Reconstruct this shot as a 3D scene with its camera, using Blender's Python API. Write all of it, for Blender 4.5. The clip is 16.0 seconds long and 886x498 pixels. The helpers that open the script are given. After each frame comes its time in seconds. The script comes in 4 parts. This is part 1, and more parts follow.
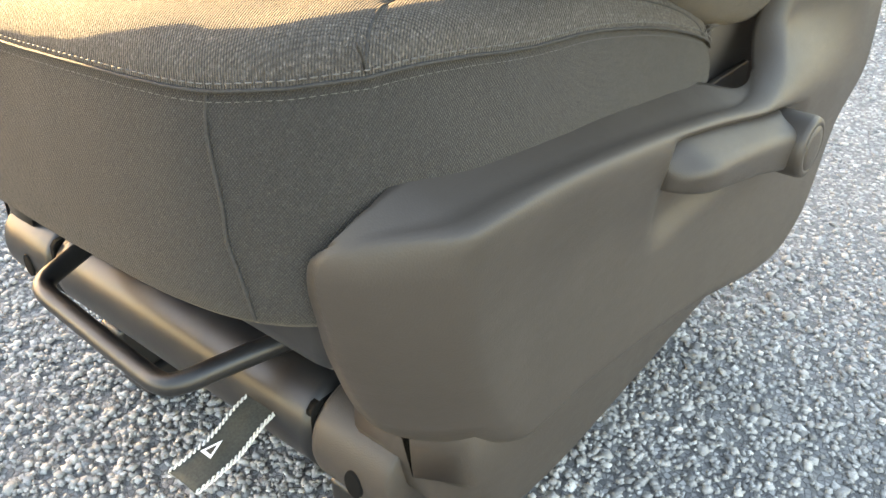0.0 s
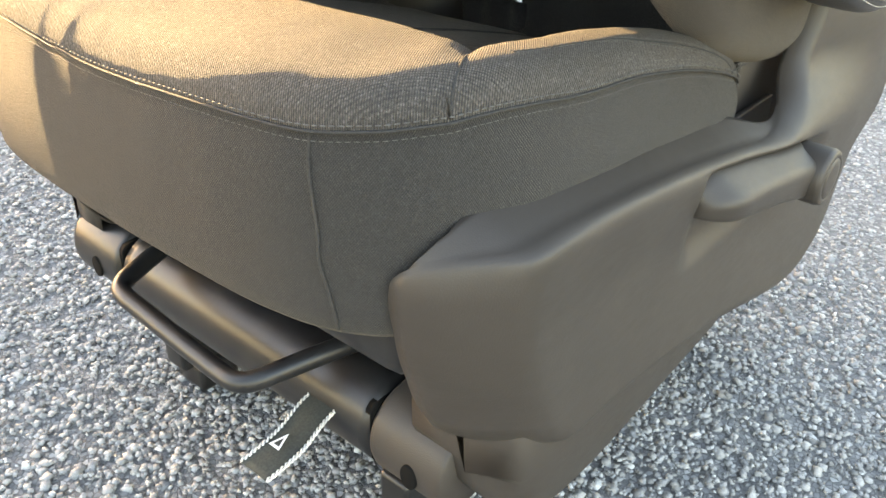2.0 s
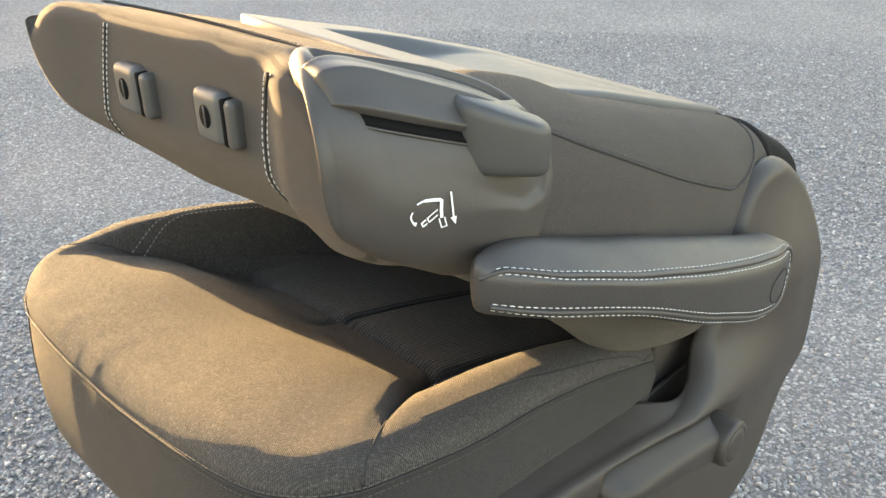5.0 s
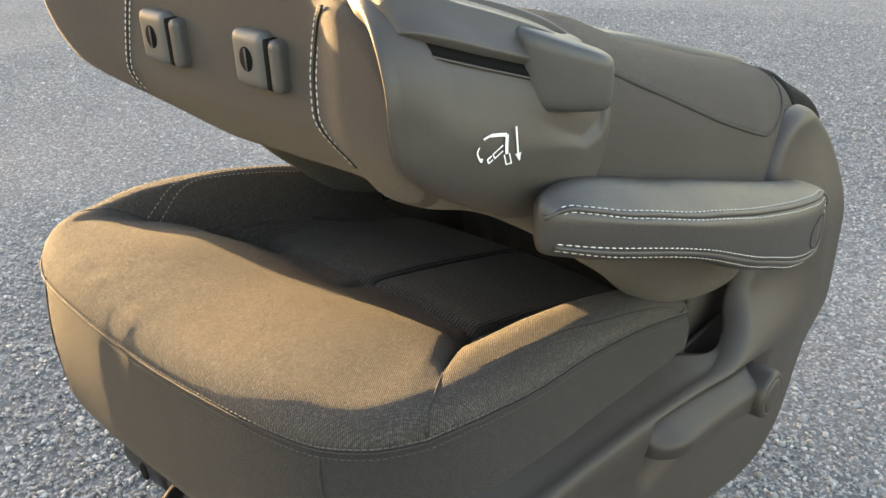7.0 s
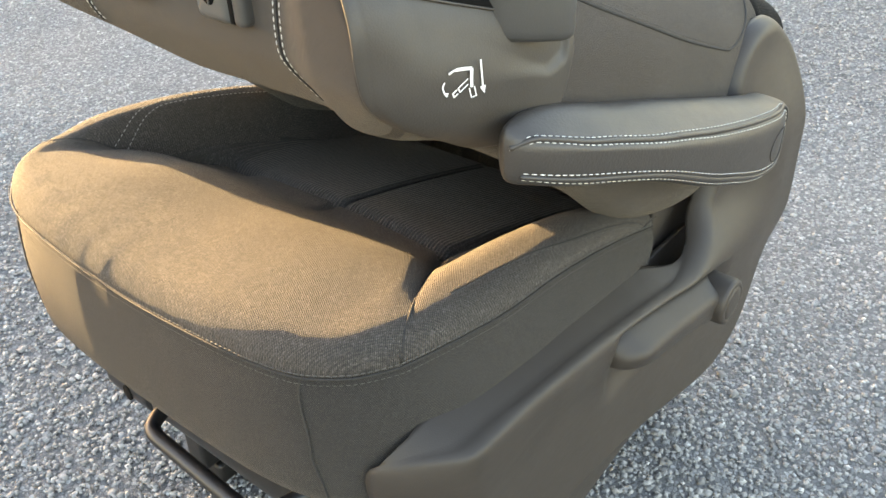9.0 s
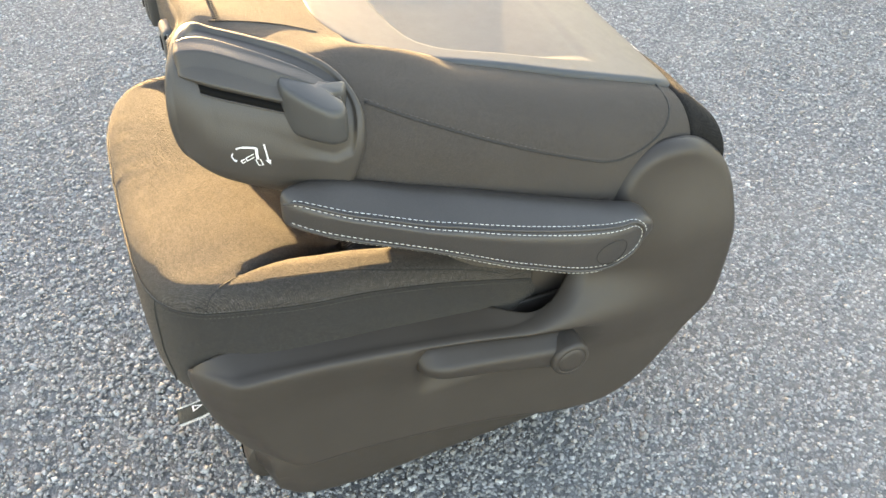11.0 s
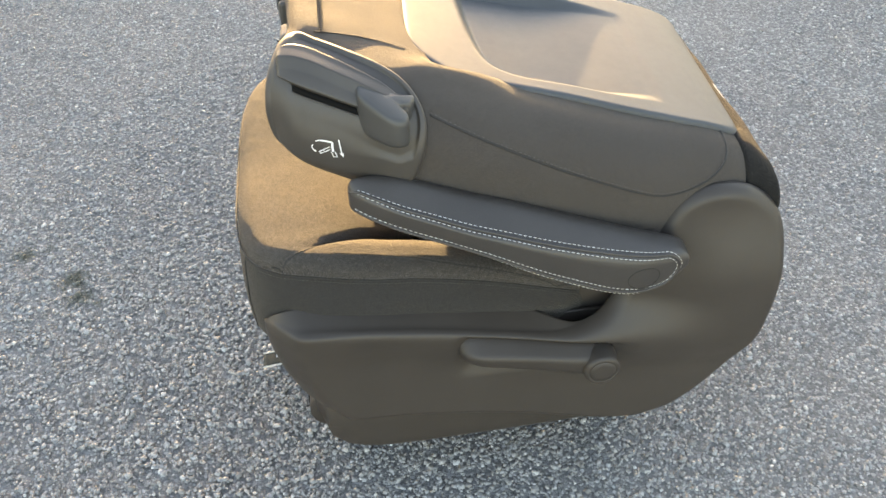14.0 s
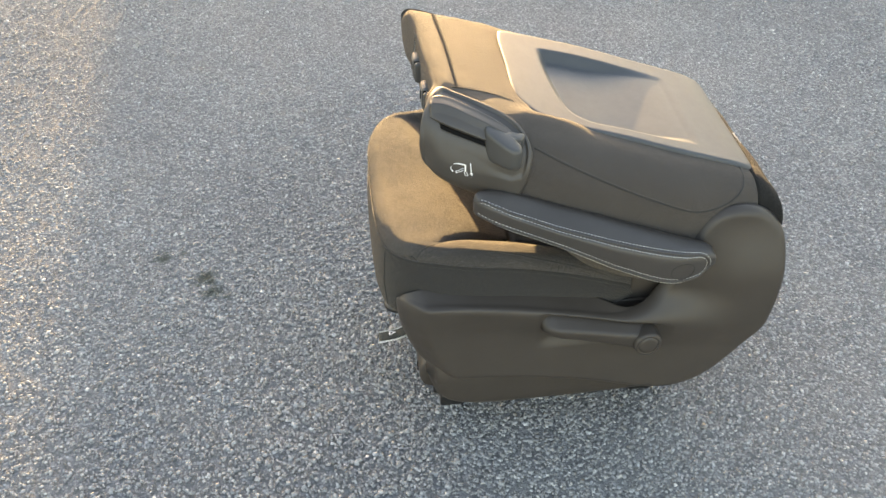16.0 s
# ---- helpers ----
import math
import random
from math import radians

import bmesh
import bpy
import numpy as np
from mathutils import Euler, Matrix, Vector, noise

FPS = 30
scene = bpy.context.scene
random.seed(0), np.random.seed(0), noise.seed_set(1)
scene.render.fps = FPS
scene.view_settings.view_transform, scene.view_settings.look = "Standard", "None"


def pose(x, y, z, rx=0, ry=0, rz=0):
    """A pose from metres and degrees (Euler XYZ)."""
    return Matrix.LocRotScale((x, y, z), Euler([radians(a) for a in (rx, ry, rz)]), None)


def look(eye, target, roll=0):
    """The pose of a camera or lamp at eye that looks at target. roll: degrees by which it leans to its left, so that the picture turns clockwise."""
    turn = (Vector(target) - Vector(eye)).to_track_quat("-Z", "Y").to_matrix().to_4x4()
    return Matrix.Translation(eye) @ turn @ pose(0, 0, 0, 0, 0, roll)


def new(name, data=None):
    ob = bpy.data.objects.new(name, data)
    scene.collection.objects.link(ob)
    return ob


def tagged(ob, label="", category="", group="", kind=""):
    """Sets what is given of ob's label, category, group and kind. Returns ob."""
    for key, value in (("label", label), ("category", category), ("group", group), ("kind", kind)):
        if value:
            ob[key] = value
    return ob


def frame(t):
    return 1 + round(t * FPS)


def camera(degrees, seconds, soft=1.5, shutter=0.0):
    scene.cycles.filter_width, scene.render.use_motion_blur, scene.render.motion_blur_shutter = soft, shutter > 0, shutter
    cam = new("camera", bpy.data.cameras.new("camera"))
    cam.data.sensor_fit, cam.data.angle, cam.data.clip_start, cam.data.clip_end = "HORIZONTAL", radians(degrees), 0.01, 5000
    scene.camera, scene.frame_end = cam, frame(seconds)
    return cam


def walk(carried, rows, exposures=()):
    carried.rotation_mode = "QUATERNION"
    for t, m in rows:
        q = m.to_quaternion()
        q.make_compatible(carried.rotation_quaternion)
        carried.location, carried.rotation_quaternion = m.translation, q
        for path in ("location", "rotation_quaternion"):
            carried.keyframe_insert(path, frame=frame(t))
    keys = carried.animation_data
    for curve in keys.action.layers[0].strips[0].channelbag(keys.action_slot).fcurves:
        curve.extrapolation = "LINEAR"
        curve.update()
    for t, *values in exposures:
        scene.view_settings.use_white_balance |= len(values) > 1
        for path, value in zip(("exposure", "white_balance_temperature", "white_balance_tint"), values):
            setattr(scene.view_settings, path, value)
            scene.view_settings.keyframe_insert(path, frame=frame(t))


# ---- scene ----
cam = camera(53.2, 16.0)
PATH = [
    (0, (-0.6461, -0.3104, 0.625), (0.6451, 0.791, -0.433), -0.7),
    (0.5, (-0.6738, -0.3267, 0.659), (0.6197, 0.7749, -0.397), -0.8),
    (1, (-0.6805, -0.3328, 0.66), (0.611, 0.7699, -0.396), -0.7),
    (1.5, (-0.6888, -0.3129, 0.645), (0.6067, 0.7877, -0.41), -0.2),
    (2, (-0.7052, -0.3125, 0.671), (0.5784, 0.7944, -0.392), 0.6),
    (2.5, (-0.7023, -0.3301, 0.675), (0.5691, 0.7901, -0.388), 1.1),
    (3, (-0.6783, -0.3733, 0.68), (0.5858, 0.7603, -0.377), 0.9),
    (3.5, (-0.6832, -0.404, 0.749), (0.5686, 0.7465, -0.304), 0.4),
    (4, (-0.6957, -0.4242, 0.848), (0.5489, 0.7346, -0.205), 0.1),
    (4.5, (-0.6824, -0.422, 0.907), (0.5784, 0.7808, -0.074), -1.1),
    (4.7, (-0.6797, -0.4139, 0.915), (0.5972, 0.8093, -0.02), -1.3),
    (6.8, (-0.7101, -0.3618, 0.902), (0.5935, 0.8399, -0.024), -1.8),
    (7, (-0.715, -0.3653, 0.883), (0.5901, 0.8326, -0.046), -1.9),
    (7.4, (-0.7346, -0.3536, 0.811), (0.5788, 0.838, -0.112), -2),
    (7.5, (-0.7311, -0.3449, 0.784), (0.5828, 0.8495, -0.135), -2),
    (8, (-0.6963, -0.2702, 0.732), (0.6378, 0.9167, -0.167), -2),
    (8.5, (-0.7056, -0.2881, 0.854), (0.6424, 0.878, -0.053), -2.1),
    (9, (-0.7148, -0.3689, 0.911), (0.5377, 0.7092, -0.216), -2.5),
    (9.5, (-0.6928, -0.4877, 0.989), (0.476, 0.5457, -0.264), 0.8),
    (9.7, (-0.6807, -0.5283, 1.039), (0.425, 0.5495, -0.231), 1.2),
    (11.8, (-0.2612, -0.8861, 1.198), (0.0622, 0.6048, -0.094), -0.8),
    (12, (-0.2651, -0.9012, 1.206), (0.0281, 0.5973, -0.086), -0.7),
    (12.5, (-0.2693, -0.9192, 1.24), (-0.0305, 0.5844, -0.057), -0.7),
    (13, (-0.2485, -0.9139, 1.253), (-0.0264, 0.5873, -0.05), -0.3),
    (13.5, (-0.2357, -0.9145, 1.26), (-0.0261, 0.5851, -0.047), -0.4),
    (14, (-0.2632, -0.9208, 1.273), (-0.0644, 0.5783, -0.036), -0.8),
    (14.5, (-0.2834, -0.9355, 1.307), (-0.0876, 0.5627, -0.003), -0.9),
    (15, (-0.279, -0.9484, 1.309), (-0.0844, 0.5514, 0.001), -1.1),
    (15.5, (-0.3099, -1.0079, 1.349), (-0.114, 0.5139, 0.066), -1.2),
    (16, (-0.4764, -1.2773, 1.483), (-0.2728, 0.2884, 0.255), 0.7),
]
# glide over the two turns that lie between the fitted stretches
PATH.insert(11, (5.7, (-0.655, -0.44, 0.925), (0.552, 0.8646, 0.045), -1.5))
EXPOSURE = 3.53
walk(cam, [(t, look(eye, target, roll)) for t, eye, target, roll in PATH],
     [(t, EXPOSURE + e, 7500, 22) for t, e in ((0.0, 0.64), (3.0, 0.46), (4.5, 0.08), (7.0, -0.2), (8.5, 0.0), (9.5, 0.33), (12.0, 0.08), (13.0, 0.03), (14.5, -0.16), (15.5, -0.06), (16.0, -0.28))])

# ---- light: low evening sun, clear sky ----
SUN_AZ, SUN_EL = 88.6, 5.5          # degrees from +x towards +y; above the horizon
world = bpy.data.worlds.new("evening_sky")
scene.world = world
world.use_nodes = True
wn = world.node_tree
sky = wn.nodes.new("ShaderNodeTexSky")
sky.sky_type = "NISHITA"
sky.sun_disc = False
sky.sun_elevation = radians(SUN_EL)
sky.sun_rotation = radians(90 - SUN_AZ)
wn.links.new(sky.outputs[0], wn.nodes["Background"].inputs[0])
wn.nodes["Background"].inputs[1].default_value = 0.15

SUN_DIR = Vector((math.cos(radians(SUN_AZ)) * math.cos(radians(SUN_EL)),
                  math.sin(radians(SUN_AZ)) * math.cos(radians(SUN_EL)), math.sin(radians(SUN_EL))))
sun_data = bpy.data.lights.new("sun", "SUN")
sun_data.energy = 3.3
sun_data.angle = radians(0.6)
sun_data.color = (1.0, 0.745, 0.36)
sun = new("sun", sun_data)
sun.matrix_world = look(SUN_DIR * 20, (0, 0, 0))


# ---- materials ----
def node_mat(name, colour, rough=0.6, metal=0.0):
    m = bpy.data.materials.new(name)
    m.use_nodes = True
    b = m.node_tree.nodes["Principled BSDF"]
    b.inputs["Base Color"].default_value = (*colour, 1)
    b.inputs["Roughness"].default_value = rough
    b.inputs["Metallic"].default_value = metal
    return m, m.node_tree, b


def coords(nt, kind="Object"):
    return nt.nodes.new("ShaderNodeTexCoord").outputs[kind]


def tex_noise(nt, vec, scale, detail=3.0, rough=0.55):
    n = nt.nodes.new("ShaderNodeTexNoise")
    n.inputs["Scale"].default_value = scale
    n.inputs["Detail"].default_value = detail
    n.inputs["Roughness"].default_value = rough
    nt.links.new(vec, n.inputs["Vector"])
    return n.outputs["Fac"]


def tex_voronoi(nt, vec, scale, feature="F1", out="Distance"):
    n = nt.nodes.new("ShaderNodeTexVoronoi")
    n.feature = feature
    n.inputs["Scale"].default_value = scale
    nt.links.new(vec, n.inputs["Vector"])
    return n.outputs[out]


def mathn(nt, op, a, b=None, clamp=False):
    n = nt.nodes.new("ShaderNodeMath")
    n.operation = op
    n.use_clamp = clamp
    for i, v in enumerate((a, b)):
        if v is None:
            continue
        if isinstance(v, (int, float)):
            n.inputs[i].default_value = v
        else:
            nt.links.new(v, n.inputs[i])
    return n.outputs[0]


def ramp(nt, fac, stops):
    n = nt.nodes.new("ShaderNodeValToRGB")
    e = n.color_ramp.elements
    while len(e) < len(stops):
        e.new(0.5)
    for el, (p, c) in zip(e, stops):
        el.position = p
        el.color = (*c, 1)
    nt.links.new(fac, n.inputs[0])
    return n.outputs[0]


def bump(nt, b, height, strength, dist):
    n = nt.nodes.new("ShaderNodeBump")
    n.inputs["Strength"].default_value = strength
    n.inputs["Distance"].default_value = dist
    nt.links.new(height, n.inputs["Height"])
    nt.links.new(n.outputs[0], b.inputs["Normal"])


def scale_vec(nt, vec, s, rot=(0, 0, 0)):
    n = nt.nodes.new("ShaderNodeMapping")
    n.inputs["Scale"].default_value = s
    n.inputs["Rotation"].default_value = rot
    nt.links.new(vec, n.inputs["Vector"])
    return n.outputs[0]


def wave(nt, vec, scale, direction="DIAGONAL", distort=0.0):
    n = nt.nodes.new("ShaderNodeTexWave")
    n.bands_direction = direction
    n.inputs["Scale"].default_value = scale
    n.inputs["Distortion"].default_value = distort
    n.inputs["Detail"].default_value = 1.0
    nt.links.new(vec, n.inputs["Vector"])
    return n.outputs["Fac"]


def make_fabric(name, dark, light, grain=(660.0, 880.0, 770.0), sheen=0.12, relief=0.002, rib=0.0, twill=0.00145, turn=1.0, sparkle=0.36):
    """Woven seat cloth in metres: slanting twill lines broken into single threads, a soft nap, and wider ribs where rib is given."""
    m, nt, b = node_mat(name, dark, 0.9)
    v, w = coords(nt), coords(nt, "UV")
    cell = nt.nodes.new("ShaderNodeSeparateColor")
    nt.links.new(tex_voronoi(nt, scale_vec(nt, v, grain, (0.5, 0.3, 0.6)), 1.0, out="Color"), cell.inputs[0])
    line = wave(nt, scale_vec(nt, w, (1, 1, 1), (0, 0, turn)), 0.314 / twill, "X", 1.6)
    cross = wave(nt, scale_vec(nt, w, (1, 1, 1), (0, 0, turn + 1.25)), 0.314 / (1.3 * twill), "X", 1.2)
    thread = mathn(nt, "MULTIPLY", line, mathn(nt, "ADD", mathn(nt, "MULTIPLY", cross, 0.6), 0.4))
    large = tex_noise(nt, v, 9.0, 4.0)
    # sparkle of sunlit threads, put into the colour as scattered pale cells
    glint = mathn(nt, "POWER", cell.outputs[0], 3.0)
    mixv = mathn(nt, "ADD", mathn(nt, "ADD", mathn(nt, "MULTIPLY", thread, 0.42), mathn(nt, "MULTIPLY", glint, sparkle)),
                 mathn(nt, "ADD", mathn(nt, "MULTIPLY", large, 0.12), mathn(nt, "MULTIPLY", cell.outputs[2], 0.12)), True)
    nt.links.new(ramp(nt, mixv, [(0.08, dark), (0.55, light), (0.95, tuple(2.4 * c for c in light))]), b.inputs["Base Color"])
    b.inputs["Specular IOR Level"].default_value = 0.25
    b.inputs["Sheen Weight"].default_value = sheen
    b.inputs["Sheen Roughness"].default_value = 0.4
    b.inputs["Sheen Tint"].default_value = (1.0, 0.85, 0.65, 1)
    height = mathn(nt, "ADD", mathn(nt, "MULTIPLY", thread, 0.6), mathn(nt, "MULTIPLY", cell.outputs[1], 0.6))
    if rib:
        height = mathn(nt, "ADD", mathn(nt, "MULTIPLY", wave(nt, scale_vec(nt, w, (1, 1, 1), (0, 0, math.pi / 2)), 0.314 / rib, "X", 0.3), 1.4), mathn(nt, "MULTIPLY", height, 0.3))
    bump(nt, b, height, 1.0, relief)
    return m


def make_plastic(name, dark, light, rough, grain=900.0, strength=0.25, spec=0.5):
    """Moulded interior plastic with a fine leather-like grain."""
    m, nt, b = node_mat(name, dark, rough)
    v = coords(nt)
    g = tex_voronoi(nt, v, grain)
    big = tex_noise(nt, v, 14.0, 5.0)
    nt.links.new(ramp(nt, mathn(nt, "ADD", mathn(nt, "MULTIPLY", big, 0.8), mathn(nt, "MULTIPLY", g, 0.2)), [(0.3, dark), (0.75, light)]), b.inputs["Base Color"])
    scuff = tex_noise(nt, scale_vec(nt, v, (1, 1, 3)), 60.0, 6.0, 0.7)
    nt.links.new(mathn(nt, "ADD", mathn(nt, "MULTIPLY", scuff, 0.16), rough - 0.08), b.inputs["Roughness"])
    b.inputs["Specular IOR Level"].default_value = spec
    bump(nt, b, g, strength, 0.0004)
    return m


FABRIC = make_fabric("charcoal_twill", (0.0275, 0.0252, 0.0240), (0.0830, 0.0748, 0.0692), relief=0.0019)
FABRIC_BACK = make_fabric("smooth_back_cloth", (0.0350, 0.0306, 0.0282), (0.0860, 0.0750, 0.0678), (900.0, 1150.0, 1000.0), relief=0.0006, twill=0.0011, sparkle=0.12)
FABRIC_RIB = make_fabric("ribbed_insert_cloth", (0.034, 0.032, 0.030), (0.068, 0.063, 0.058), relief=0.0008, rib=0.0042)
FABRIC_DARK = make_fabric("black_cloth", (0.007, 0.0066, 0.0062), (0.014, 0.013, 0.0122), sheen=0.02, relief=0.0006)
FABRIC_SIDE = make_fabric("side_cloth", (0.0170, 0.0163, 0.0160), (0.0440, 0.0422, 0.0412), (720.0, 960.0, 840.0), relief=0.0007, twill=0.00125, turn=0.9, sparkle=0.20)
PLASTIC = make_plastic("dark_grained_plastic", (0.036, 0.0300, 0.0254), (0.046, 0.0385, 0.0326), 0.50, spec=0.4)
PLASTIC_GREY = make_plastic("grey_grained_plastic", (0.046, 0.050, 0.055), (0.058, 0.062, 0.067), 0.48, 700.0, 0.15, 0.35)
PLASTIC_SLEEVE = make_plastic("mid_grey_plastic", (0.055, 0.056, 0.055), (0.075, 0.076, 0.074), 0.45, 1200.0, 0.1)
PLASTIC_COVER = make_plastic("warm_grey_plastic", (0.038, 0.0335, 0.0295), (0.050, 0.044, 0.039), 0.50, 800.0, 0.3)
PLASTIC_KNOB = make_plastic("knob_plastic", (0.042, 0.041, 0.040), (0.056, 0.055, 0.053), 0.46, 1000.0, 0.15)
LEATHER = make_plastic("dark_leatherette", (0.032, 0.0283, 0.0260), (0.0455, 0.0404, 0.0372), 0.44, 480.0, 0.35)
BLACK, _nt, _b = node_mat("shadow_black", (0.006, 0.006, 0.006), 0.9)
_b.inputs["Specular IOR Level"].default_value = 0.1
RED, _nt, _b = node_mat("red_plastic", (0.5, 0.03, 0.03), 0.4)
WHITE, _nt, _b = node_mat("white_print", (0.78, 0.79, 0.8), 0.6)
LABEL, _nt, _b = node_mat("white_label", (0.75, 0.75, 0.73), 0.6)


def make_metal():
    m, nt, b = node_mat("black_painted_steel", (0.02, 0.02, 0.021), 0.28)
    v = coords(nt)
    n = tex_noise(nt, v, 45.0, 5.0, 0.65)
    nt.links.new(mathn(nt, "ADD", mathn(nt, "MULTIPLY", n, 0.22), 0.27), b.inputs["Roughness"])
    nt.links.new(ramp(nt, n, [(0.35, (0.009, 0.009, 0.010)), (0.8, (0.018, 0.018, 0.018))]), b.inputs["Base Color"])
    b.inputs["Specular IOR Level"].default_value = 0.5
    bump(nt, b, tex_noise(nt, v, 300.0, 2.0), 0.08, 0.0005)
    return m


def make_thread(name, dark, light):
    m, nt, b = node_mat(name, dark, 0.8)
    v = coords(nt)
    nt.links.new(ramp(nt, tex_noise(nt, v, 500.0, 3.0), [(0.3, dark), (0.7, light)]), b.inputs["Base Color"])
    bump(nt, b, wave(nt, v, 900.0), 0.4, 0.0003)
    return m


METAL = make_metal()
THREAD = make_thread("white_thread", (0.5, 0.49, 0.46), (0.8, 0.79, 0.76))
THREAD_MID = make_thread("pale_grey_thread", (0.22, 0.21, 0.19), (0.36, 0.35, 0.32))
THREAD_DARK = make_thread("grey_thread", (0.06, 0.056, 0.052), (0.13, 0.125, 0.115))
WEBBING = make_thread("dark_green_webbing", (0.018, 0.022, 0.018), (0.04, 0.045, 0.038))
PIPING = make_thread("dark_piping", (0.016, 0.015, 0.0145), (0.036, 0.033, 0.031))


STAINS = ((-0.98, 0.66, 0.045), (-0.93, 0.68, 0.03), (-0.86, 0.56, 0.05), (-0.84, 0.50, 0.045), (-0.80, 0.48, 0.03))


def stained(nt, vec, colour):
    """Mossy dark spots in the yard, ragged at the rim."""
    rag = mathn(nt, "MULTIPLY", tex_noise(nt, vec, 38.0, 4.0, 0.7), 0.075)
    clean = None
    for x, y, r in STAINS:
        d = nt.nodes.new("ShaderNodeVectorMath")
        d.operation = "DISTANCE"
        nt.links.new(vec, d.inputs[0])
        d.inputs[1].default_value = (x, y, 0)
        k = mathn(nt, "MULTIPLY", mathn(nt, "SUBTRACT", mathn(nt, "ADD", d.outputs["Value"], rag), r), 40.0, True)
        clean = k if clean is None else mathn(nt, "MULTIPLY", clean, k)
    mix = nt.nodes.new("ShaderNodeMix")
    mix.data_type = "RGBA"
    nt.links.new(clean, mix.inputs[0])
    mix.inputs[6].default_value = (0.085, 0.088, 0.07, 1)
    nt.links.new(colour, mix.inputs[7])
    return mix.outputs[2]


def make_asphalt():
    """Worn chip-seal: grey chippings in a dark binder, with stains at a larger scale."""
    m, nt, b = node_mat("worn_asphalt", (0.2, 0.2, 0.2), 0.85)
    v = coords(nt)
    vor = nt.nodes.new("ShaderNodeTexVoronoi")
    vor.inputs["Scale"].default_value = 165.0
    nt.links.new(v, vor.inputs["Vector"])
    cell = nt.nodes.new("ShaderNodeSeparateColor")
    nt.links.new(vor.outputs["Color"], cell.inputs[0])
    stone = ramp(nt, cell.outputs[0], [(0.0, (0.13, 0.13, 0.128)), (0.45, (0.20, 0.199, 0.195)), (0.8, (0.28, 0.276, 0.266)), (1.0, (0.44, 0.432, 0.412))])
    edge = tex_voronoi(nt, v, 165.0, "DISTANCE_TO_EDGE")
    gap = mathn(nt, "MULTIPLY", edge, 9.0, True)
    mix = nt.nodes.new("ShaderNodeMix")
    mix.data_type = "RGBA"
    nt.links.new(gap, mix.inputs[0])
    mix.inputs[6].default_value = (0.175, 0.174, 0.170, 1)
    nt.links.new(stone, mix.inputs[7])
    patch = ramp(nt, tex_noise(nt, v, 1.6, 5.0, 0.6), [(0.3, (0.82, 0.82, 0.84)), (0.7, (1.08, 1.07, 1.05))])
    mul = nt.nodes.new("ShaderNodeMix")
    mul.data_type = "RGBA"
    mul.blend_type = "MULTIPLY"
    mul.inputs[0].default_value = 1.0
    nt.links.new(mix.outputs[2], mul.inputs[6])
    nt.links.new(patch, mul.inputs[7])
    nt.links.new(stained(nt, v, mul.outputs[2]), b.inputs["Base Color"])
    bump(nt, b, mathn(nt, "ADD", mathn(nt, "POWER", gap, 0.5), mathn(nt, "MULTIPLY", tex_noise(nt, v, 700.0), 0.3)), 0.8, 0.003)
    return m


def make_chip():
    m, nt, b = node_mat("stone_chippings", (0.3, 0.3, 0.3), 0.75)
    g = nt.nodes.new("ShaderNodeNewGeometry")
    c = ramp(nt, g.outputs["Random Per Island"], [(0.0, (0.17, 0.168, 0.163)), (0.3, (0.27, 0.268, 0.260)), (0.65, (0.325, 0.321, 0.311)), (0.92, (0.385, 0.379, 0.363)), (1.0, (0.56, 0.55, 0.525))])
    v = coords(nt)
    grain = ramp(nt, tex_noise(nt, v, 900.0, 3.0), [(0.3, (0.75, 0.75, 0.75)), (0.7, (1.1, 1.1, 1.1))])
    mul = nt.nodes.new("ShaderNodeMix")
    mul.data_type = "RGBA"
    mul.blend_type = "MULTIPLY"
    mul.inputs[0].default_value = 1.0
    nt.links.new(c, mul.inputs[6])
    nt.links.new(grain, mul.inputs[7])
    nt.links.new(stained(nt, v, mul.outputs[2]), b.inputs["Base Color"])
    return m


def make_render():
    m, nt, b = node_mat("rough_render", (0.45, 0.42, 0.38), 0.9)
    v = coords(nt)
    nt.links.new(ramp(nt, tex_noise(nt, v, 3.0, 6.0), [(0.3, (0.36, 0.34, 0.31)), (0.7, (0.5, 0.47, 0.43))]), b.inputs["Base Color"])
    bump(nt, b, tex_noise(nt, v, 120.0, 4.0), 0.4, 0.004)
    return m


ASPHALT, CHIP, RENDER = make_asphalt(), make_chip(), make_render()


# ---- mesh tools ----
def pchip(xs, ys, x):
    """Monotone cubic through the stations (xs, ys)."""
    xs, ys, x = np.asarray(xs, float), np.asarray(ys, float), np.asarray(x, float)
    h, d = np.diff(xs), np.diff(ys) / np.diff(xs)
    m = np.zeros_like(ys)
    m[0], m[-1] = d[0], d[-1]
    for i in range(1, len(xs) - 1):
        if d[i - 1] * d[i] > 0:
            w1, w2 = 2 * h[i] + h[i - 1], h[i] + 2 * h[i - 1]
            m[i] = (w1 + w2) / (w1 / d[i - 1] + w2 / d[i])
    k = np.clip(np.searchsorted(xs, x) - 1, 0, len(xs) - 2)
    t = np.clip((x - xs[k]) / h[k], 0, 1)
    return ((2 * t**3 - 3 * t**2 + 1) * ys[k] + (t**3 - 2 * t**2 + t) * h[k] * m[k]
            + (3 * t**2 - 2 * t**3) * ys[k + 1] + (t**3 - t**2) * h[k] * m[k + 1])


def spline(pts, n, closed=False):
    """n points, evenly spaced, on a Catmull-Rom curve through pts."""
    p = np.asarray(pts, float)
    q = np.vstack([p[-1:], p, p[:2]]) if closed else np.vstack([2 * p[:1] - p[1:2], p, 2 * p[-1:] - p[-2:-1]])
    out = []
    for i in range(1, len(q) - 2):
